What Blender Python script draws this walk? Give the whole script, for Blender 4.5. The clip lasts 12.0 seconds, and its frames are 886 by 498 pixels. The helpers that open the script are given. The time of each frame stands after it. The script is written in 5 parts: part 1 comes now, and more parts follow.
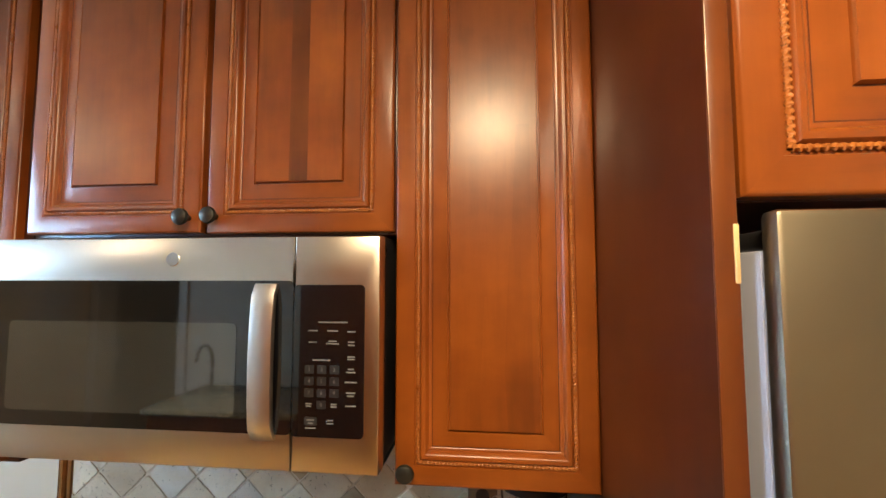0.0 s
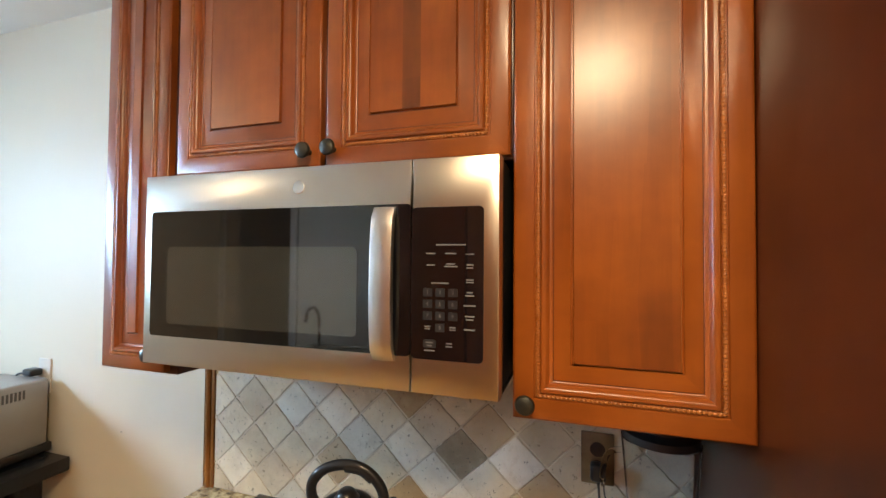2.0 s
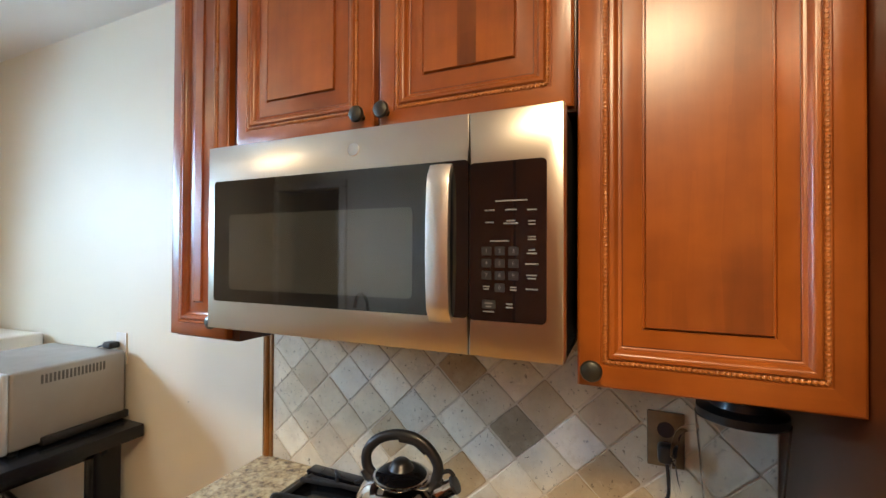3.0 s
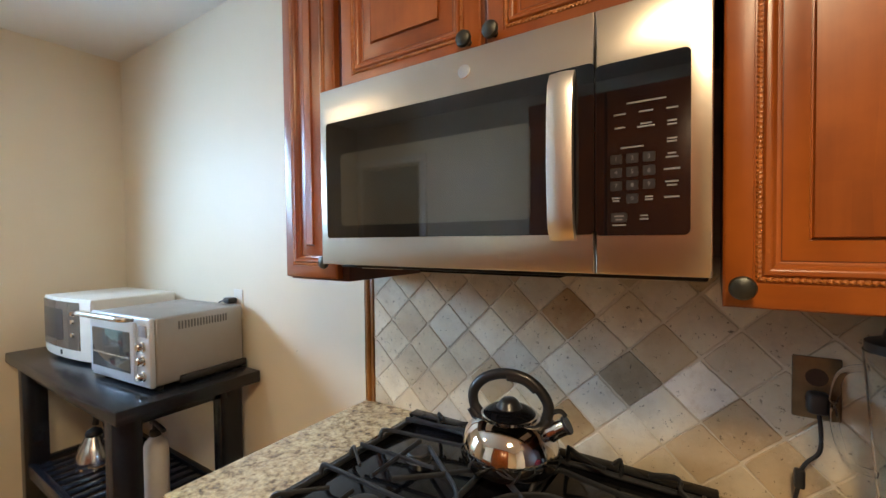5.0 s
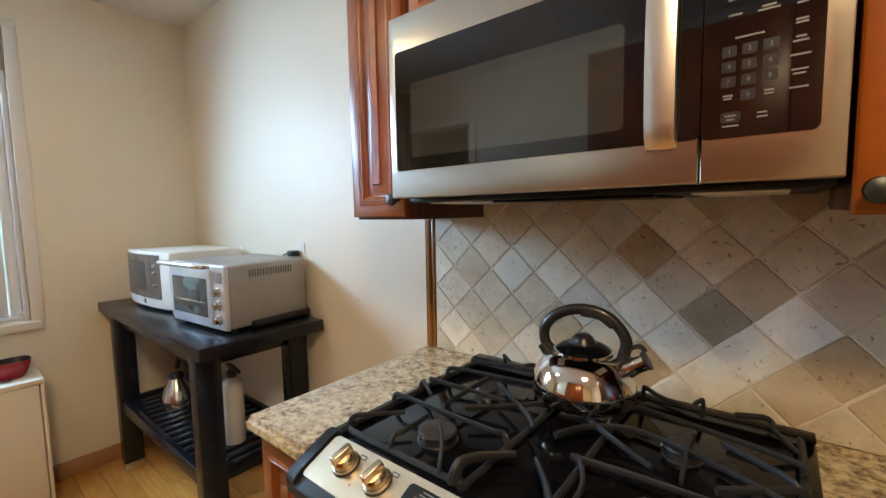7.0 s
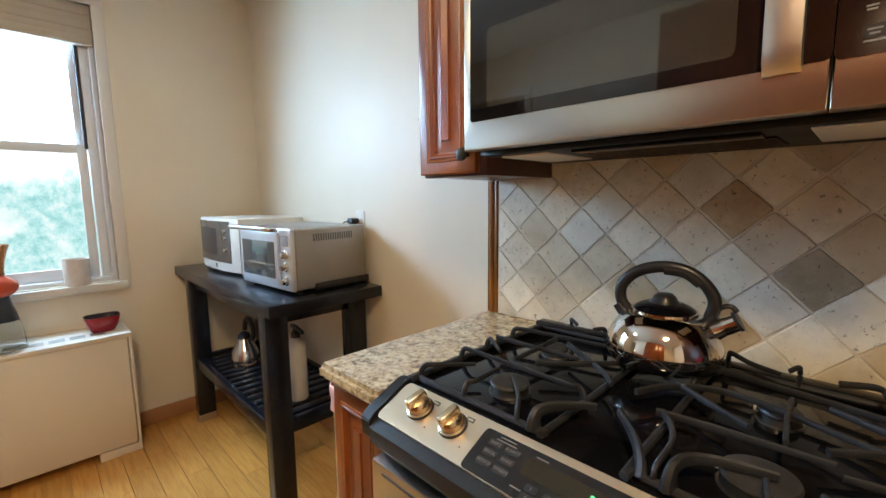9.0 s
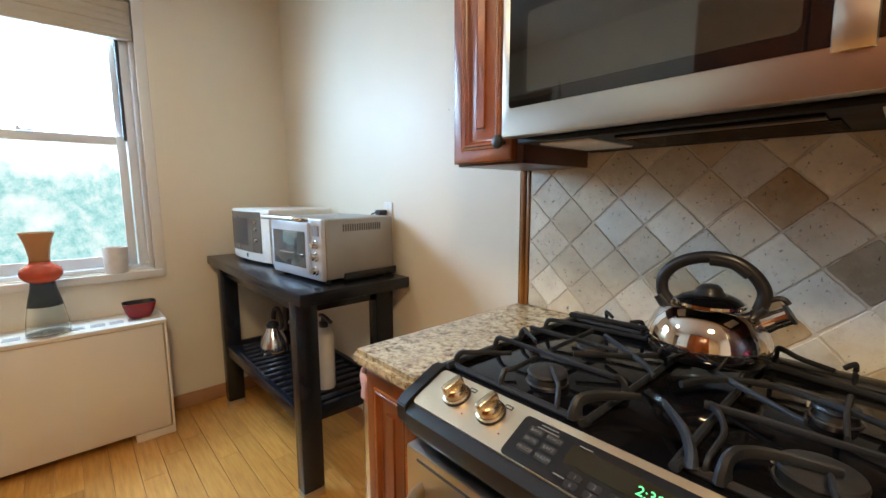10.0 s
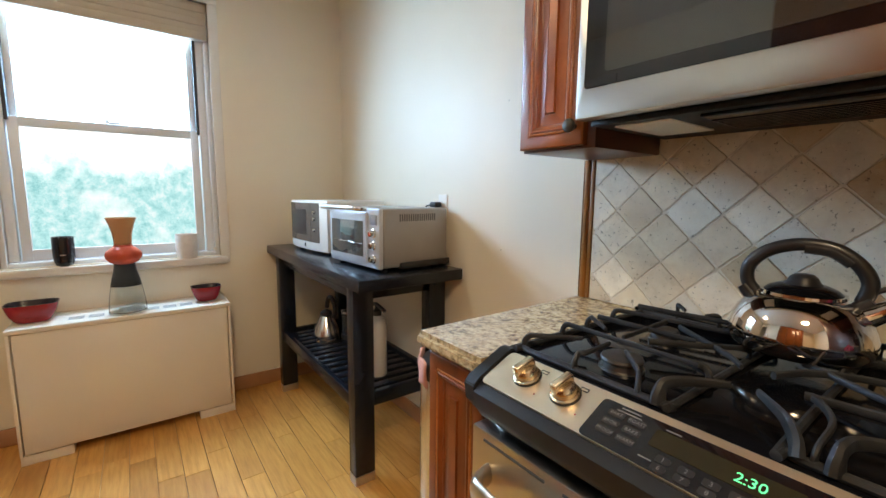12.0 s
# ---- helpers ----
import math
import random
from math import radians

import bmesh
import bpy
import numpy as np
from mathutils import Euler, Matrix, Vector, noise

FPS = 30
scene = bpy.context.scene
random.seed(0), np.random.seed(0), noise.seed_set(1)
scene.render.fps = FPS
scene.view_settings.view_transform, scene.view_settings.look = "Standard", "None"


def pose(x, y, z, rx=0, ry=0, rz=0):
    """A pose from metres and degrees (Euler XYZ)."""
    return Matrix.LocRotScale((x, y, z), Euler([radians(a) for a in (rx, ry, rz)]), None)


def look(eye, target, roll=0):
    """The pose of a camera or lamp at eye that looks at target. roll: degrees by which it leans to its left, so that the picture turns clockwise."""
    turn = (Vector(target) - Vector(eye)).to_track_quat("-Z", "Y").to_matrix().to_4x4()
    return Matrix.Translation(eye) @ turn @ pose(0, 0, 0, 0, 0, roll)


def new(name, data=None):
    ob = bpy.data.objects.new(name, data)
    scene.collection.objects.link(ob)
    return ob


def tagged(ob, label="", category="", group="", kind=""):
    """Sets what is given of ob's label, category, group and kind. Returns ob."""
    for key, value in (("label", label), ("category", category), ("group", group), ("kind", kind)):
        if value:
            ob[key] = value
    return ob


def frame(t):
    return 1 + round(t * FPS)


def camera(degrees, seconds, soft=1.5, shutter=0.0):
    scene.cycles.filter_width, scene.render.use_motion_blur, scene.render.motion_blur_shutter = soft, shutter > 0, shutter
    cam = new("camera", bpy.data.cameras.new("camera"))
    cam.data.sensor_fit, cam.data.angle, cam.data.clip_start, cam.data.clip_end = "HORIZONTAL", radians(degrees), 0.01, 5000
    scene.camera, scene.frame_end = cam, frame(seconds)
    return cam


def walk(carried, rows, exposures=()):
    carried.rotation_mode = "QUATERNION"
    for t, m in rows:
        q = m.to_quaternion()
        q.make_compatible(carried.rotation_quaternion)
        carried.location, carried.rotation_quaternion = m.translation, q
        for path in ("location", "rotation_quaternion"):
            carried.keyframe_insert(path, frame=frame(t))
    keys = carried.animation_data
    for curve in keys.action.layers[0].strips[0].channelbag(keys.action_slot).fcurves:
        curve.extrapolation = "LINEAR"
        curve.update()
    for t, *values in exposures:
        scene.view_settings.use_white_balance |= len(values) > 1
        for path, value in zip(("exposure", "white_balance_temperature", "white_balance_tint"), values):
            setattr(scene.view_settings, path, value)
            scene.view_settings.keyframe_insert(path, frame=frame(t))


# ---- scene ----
cam = camera(93.4, 12.0)
PATH = [
    (0, (0.929, -1.071, 1.72), (0.72, 0.913, 1.857), -0.0),
    (0.5, (0.9, -1.072, 1.689), (0.618, 0.903, 1.823), 0.2),
    (1, (0.888, -1.059, 1.671), (0.491, 0.899, 1.766), 0.4),
    (1.5, (0.874, -1.051, 1.644), (0.374, 0.884, 1.713), 0.5),
    (2, (0.865, -1.04, 1.623), (0.262, 0.866, 1.671), 0.5),
    (2.5, (0.851, -1.029, 1.595), (0.15, 0.844, 1.629), 0.4),
    (3, (0.833, -1.022, 1.564), (0.037, 0.813, 1.586), 0.3),
    (5, (0.757, -1.039, 1.458), (-0.339, 0.633, 1.406), -0.6),
    (5.5, (0.741, -1.043, 1.432), (-0.397, 0.599, 1.344), -0.7),
    (6, (0.725, -1.047, 1.407), (-0.455, 0.562, 1.282), -0.8),
    (6.5, (0.71, -1.055, 1.387), (-0.508, 0.524, 1.238), -0.9),
    (7, (0.697, -1.066, 1.368), (-0.559, 0.48, 1.194), -1.0),
    (7.5, (0.686, -1.076, 1.349), (-0.611, 0.433, 1.152), -1.0),
    (9.5, (0.633, -1.111, 1.29), (-0.809, 0.251, 1.032), -0.4),
    (10, (0.62, -1.123, 1.281), (-0.853, 0.204, 1.017), -0.2),
    (10.5, (0.608, -1.133, 1.272), (-0.893, 0.161, 1.004), -0.0),
    (11, (0.599, -1.145, 1.261), (-0.936, 0.11, 0.997), 0.2),
    (11.5, (0.591, -1.16, 1.246), (-0.977, 0.054, 0.982), 0.4),
    (12, (0.586, -1.175, 1.238), (-1.009, 0.004, 0.982), 0.6),
]
walk(cam, [(t, look(eye, target, roll)) for t, eye, target, roll in PATH],
     exposures=[(0, 0.16), (3, 0.14), (5, 0.0), (12, 0.0)])

# ---- world and light ----
world = bpy.data.worlds.new("world")
scene.world = world
world.use_nodes = True
_wn = world.node_tree.nodes
_sky = _wn.new("ShaderNodeTexSky")
_sky.sky_type, _sky.sun_disc = "NISHITA", False
_sky.sun_elevation, _sky.sun_rotation = radians(40), radians(200)
world.node_tree.links.new(_sky.outputs[0], _wn["Background"].inputs["Color"])
_wn["Background"].inputs["Strength"].default_value = 0.12

SUN = bpy.data.lights.new("sun", "SUN")
SUN.energy, SUN.angle, SUN.color = 0.8, radians(15), (1, 0.96, 0.9)
_s = new("sun", SUN)
_s.matrix_world = look((-3, 6, 8), (0, 0, 0))

WIN = bpy.data.lights.new("window_daylight", "AREA")
WIN.shape, WIN.size, WIN.size_y, WIN.energy, WIN.color = "RECTANGLE", 0.74, 0.66, 50, (0.42, 0.68, 1.0)
WIN.spread = radians(150)
_w = new("window_daylight", WIN)
_w.matrix_world = look((-2.375, -1.238, 1.915), (0, -1.238, 0.95))

LAMP_AT = (0.955, -1.42, 2.47)
NOOK_AT = (-1.25, -1.55, 2.47)
LAMP = bpy.data.lights.new("ceiling_lamp_light", "AREA")
LAMP.shape, LAMP.size, LAMP.energy, LAMP.color = "DISK", 0.30, 28, (1.0, 0.75, 0.46)
_l = new("ceiling_lamp_light", LAMP)
_l.matrix_world = look((LAMP_AT[0], LAMP_AT[1], LAMP_AT[2] - 0.075), (LAMP_AT[0], LAMP_AT[1], 0))

_l = new("nook_lamp_light", LAMP.copy())
_l.data.energy, _l.data.size, _l.data.color = 3.0, 0.24, (1.0, 0.82, 0.60)
_l.matrix_world = look((NOOK_AT[0], NOOK_AT[1], NOOK_AT[2] - 0.075), (NOOK_AT[0], NOOK_AT[1], 0))


# ---- materials ----
def node(nt, kind, **kw):
    n = nt.nodes.new(kind)
    for k, v in kw.items():
        n.inputs[k.replace("_", " ")].default_value = v
    return n


def ramp(nt, fac, stops):
    r = nt.nodes.new("ShaderNodeValToRGB")
    el = r.color_ramp.elements
    el[0].position, el[0].color = stops[0][0], (*stops[0][1], 1)
    el[1].position, el[1].color = stops[-1][0], (*stops[-1][1], 1)
    for p, c in stops[1:-1]:
        e = el.new(p)
        e.color = (*c, 1)
    nt.links.new(fac, r.inputs[0])
    return r.outputs[0]


def coords(nt, scale=(1, 1, 1), vary=False):
    tc = nt.nodes.new("ShaderNodeTexCoord")
    mp = nt.nodes.new("ShaderNodeMapping")
    mp.inputs["Scale"].default_value = scale
    nt.links.new(tc.outputs["Object"], mp.inputs["Vector"])
    if vary:
        info = nt.nodes.new("ShaderNodeObjectInfo")
        mul = nt.nodes.new("ShaderNodeVectorMath")
        mul.operation = "SCALE"
        mul.inputs[0].default_value = (7, 13, 11)
        nt.links.new(info.outputs["Random"], mul.inputs["Scale"])
        nt.links.new(mul.outputs[0], mp.inputs["Location"])
    return mp.outputs[0]


def mixc(nt, fac, a, b, mode="MIX"):
    m = nt.nodes.new("ShaderNodeMix")
    m.data_type, m.blend_type = "RGBA", mode
    for s, v in ((m.inputs[0], fac), (m.inputs[6], a), (m.inputs[7], b)):
        if isinstance(v, (int, float)):
            s.default_value = v
        elif isinstance(v, tuple):
            s.default_value = (*v, 1)
        else:
            nt.links.new(v, s)
    return m.outputs[2]


def bump(nt, bsdf, height, strength, distance=0.001):
    b = node(nt, "ShaderNodeBump", Strength=strength, Distance=distance)
    nt.links.new(height, b.inputs["Height"])
    nt.links.new(b.outputs[0], bsdf.inputs["Normal"])


def noise_of(nt, vec, scale, detail=4.0, rough=0.55):
    n = node(nt, "ShaderNodeTexNoise", Scale=scale, Detail=detail, Roughness=rough)
    nt.links.new(vec, n.inputs["Vector"])
    return n.outputs["Fac"]


def base(name, color=(0.5, 0.5, 0.5), rough=0.5, metal=0.0, **kw):
    m = bpy.data.materials.new(name)
    m.use_nodes = True
    b = m.node_tree.nodes["Principled BSDF"]
    b.inputs["Base Color"].default_value = (*color, 1)
    b.inputs["Roughness"].default_value = rough
    b.inputs["Metallic"].default_value = metal
    for k, v in kw.items():
        b.inputs[k.replace("_", " ")].default_value = v
    return m, m.node_tree, b


def worn(name, c1, c2, scale=6.0, rough=0.5, metal=0.0, fine=60.0, strength=0.15, vary=True, spread=0.12, **kw):
    """A surface whose colour drifts from c1 to c2, with fine relief."""
    m, nt, b = base(name, c1, rough, metal, **kw)
    v = coords(nt, vary=vary)
    n = noise_of(nt, v, scale)
    nt.links.new(ramp(nt, n, [(0.3, c1), (0.7, c2)]), b.inputs["Base Color"])
    f = noise_of(nt, v, fine)
    r = node(nt, "ShaderNodeMapRange")
    r.inputs["To Min"].default_value, r.inputs["To Max"].default_value = max(0.02, rough - spread), rough + spread
    nt.links.new(noise_of(nt, v, scale * 2.3), r.inputs[0])
    nt.links.new(r.outputs[0], b.inputs["Roughness"])
    bump(nt, b, f, strength)
    return m


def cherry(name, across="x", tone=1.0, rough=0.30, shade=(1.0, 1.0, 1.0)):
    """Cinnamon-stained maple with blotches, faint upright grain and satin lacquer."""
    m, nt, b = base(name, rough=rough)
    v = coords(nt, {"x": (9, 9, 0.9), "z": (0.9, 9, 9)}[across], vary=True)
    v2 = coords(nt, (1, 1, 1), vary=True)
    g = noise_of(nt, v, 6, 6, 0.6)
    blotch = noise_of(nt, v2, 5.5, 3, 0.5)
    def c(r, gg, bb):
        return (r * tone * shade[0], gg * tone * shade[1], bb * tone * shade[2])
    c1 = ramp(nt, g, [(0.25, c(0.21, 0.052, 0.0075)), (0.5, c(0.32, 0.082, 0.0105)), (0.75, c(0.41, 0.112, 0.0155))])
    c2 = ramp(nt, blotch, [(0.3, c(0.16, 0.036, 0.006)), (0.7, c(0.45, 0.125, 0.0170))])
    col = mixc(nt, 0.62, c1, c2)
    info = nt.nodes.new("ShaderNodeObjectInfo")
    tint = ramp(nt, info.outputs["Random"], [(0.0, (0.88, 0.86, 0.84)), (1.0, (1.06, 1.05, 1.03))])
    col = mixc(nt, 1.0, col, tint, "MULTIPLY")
    vo = node(nt, "ShaderNodeTexVoronoi", Scale=1.0)
    vo.distance = "CHEBYCHEV"
    nt.links.new(coords(nt, {"x": (17, 0.001, 0.8), "z": (0.8, 0.001, 17)}[across], vary=True), vo.inputs["Vector"])
    stave = ramp(nt, vo.outputs["Color"], [(0.15, (0.66, 0.60, 0.56)), (0.32, (0.93, 0.92, 0.9)), (0.9, (1.08, 1.08, 1.08))])
    col = mixc(nt, 0.30, col, stave, "MULTIPLY")
    flame = noise_of(nt, coords(nt, {"x": (24, 24, 34), "z": (34, 24, 24)}[across], vary=True), 1.0, 3, 0.5)
    col = mixc(nt, 0.35, col, ramp(nt, flame, [(0.35, (0.82, 0.78, 0.74)), (0.6, (1.05, 1.05, 1.05))]), "MULTIPLY")
    nt.links.new(col, b.inputs["Base Color"])
    b.inputs["Coat Weight"].default_value = 0.5
    b.inputs["Specular IOR Level"].default_value = 0.26
    b.inputs["Coat Roughness"].default_value = 0.28
    bump(nt, b, g, 0.06)
    return m


def brushed(name, color=(0.62, 0.58, 0.52), rough=0.26, along="x"):
    m, nt, b = base(name, color, rough, 1.0)
    v = coords(nt, {"x": (1.5, 250, 250), "z": (250, 250, 1.5)}[along])
    n = noise_of(nt, v, 3, 3)
    v2 = coords(nt)
    n2 = noise_of(nt, v2, 4, 3)
    r = node(nt, "ShaderNodeMapRange")
    r.inputs["To Min"].default_value, r.inputs["To Max"].default_value = rough - 0.01, rough + 0.015
    nt.links.new(n, r.inputs[0])
    nt.links.new(r.outputs[0], b.inputs["Roughness"])
    c1 = tuple(0.93 * k for k in color)
    nt.links.new(ramp(nt, n2, [(0.3, c1), (0.7, color)]), b.inputs["Base Color"])
    return m


def travertine(name, lo, mid, hi):
    m, nt, b = base(name, rough=0.42)
    v = coords(nt, vary=True)
    n = noise_of(nt, v, 26, 8, 0.70)
    big = noise_of(nt, v, 7, 3, 0.5)
    col = ramp(nt, n, [(0.28, lo), (0.5, mid), (0.68, hi)])
    col = mixc(nt, 0.40, col, ramp(nt, big, [(0.3, lo), (0.65, hi)]))
    vein = noise_of(nt, v, 15, 6, 0.75)
    col = mixc(nt, 0.55, col, ramp(nt, vein, [(0.38, tuple(1.02 * k for k in hi)), (0.50, mid), (0.60, (mid[0] * 0.84, mid[1] * 0.79, mid[2] * 0.72)), (0.70, mid)]))
    crumb = noise_of(nt, v, 30, 8, 0.72)
    col = mixc(nt, 0.65, col, ramp(nt, crumb, [(0.36, (0.76, 0.70, 0.61)), (0.48, (1.0, 0.99, 0.97)), (0.64, (1.18, 1.18, 1.16))]), "MULTIPLY")
    mask = noise_of(nt, v, 105, 4, 0.65)
    pit = node(nt, "ShaderNodeMath")
    pit.operation = "GREATER_THAN"
    pit.inputs[1].default_value = 0.65
    nt.links.new(mask, pit.inputs[0])
    col = mixc(nt, pit.outputs[0], col, tuple(0.62 * k for k in lo))
    info = nt.nodes.new("ShaderNodeObjectInfo")
    tint = ramp(nt, info.outputs["Random"], [(0.0, (1.10, 1.08, 1.03)), (0.5, (1.22, 1.21, 1.16)), (1.0, (1.34, 1.34, 1.30))])
    nt.links.new(mixc(nt, 1.0, col, tint, "MULTIPLY"), b.inputs["Base Color"])
    sub = node(nt, "ShaderNodeMath")
    sub.operation = "SUBTRACT"
    nt.links.new(n, sub.inputs[0])
    nt.links.new(pit.outputs[0], sub.inputs[1])
    bump(nt, b, sub.outputs[0], 1.0, 0.0018)
    return m


def granite(name):
    m, nt, b = base(name, rough=0.14)
    v = coords(nt)
    a = node(nt, "ShaderNodeTexVoronoi", Scale=75.0)
    w = noise_of(nt, v, 38, 5, 0.65)
    w2 = noise_of(nt, v, 70, 4, 0.6)
    nt.links.new(v, a.inputs["Vector"])
    col = ramp(nt, w, [(0.33, (0.06, 0.050, 0.040)), (0.42, (0.25, 0.165, 0.075)), (0.50, (0.46, 0.34, 0.17)), (0.58, (0.62, 0.51, 0.31)), (0.70, (0.42, 0.27, 0.10))])
    grey = ramp(nt, w2, [(0.41, (0.030, 0.032, 0.034)), (0.455, (0.24, 0.20, 0.14)), (0.50, (0.42, 0.33, 0.18)), (0.6, (0.62, 0.52, 0.33))])
    col = mixc(nt, 0.42, col, grey)
    nt.links.new(col, b.inputs["Base Color"])
    bump(nt, b, w2, 0.04)
    return m


def paint(name, c, rough=0.55, strength=0.12, spread=0.02):
    lo = tuple(k * (1 - spread * 2) for k in c)
    m, nt, b = base(name, c, rough)
    v = coords(nt)
    nt.links.new(ramp(nt, noise_of(nt, v, 1.7, 3), [(0.3, lo), (0.7, c)]), b.inputs["Base Color"])
    bump(nt, b, noise_of(nt, v, 160, 3), strength, 0.0006)
    return m


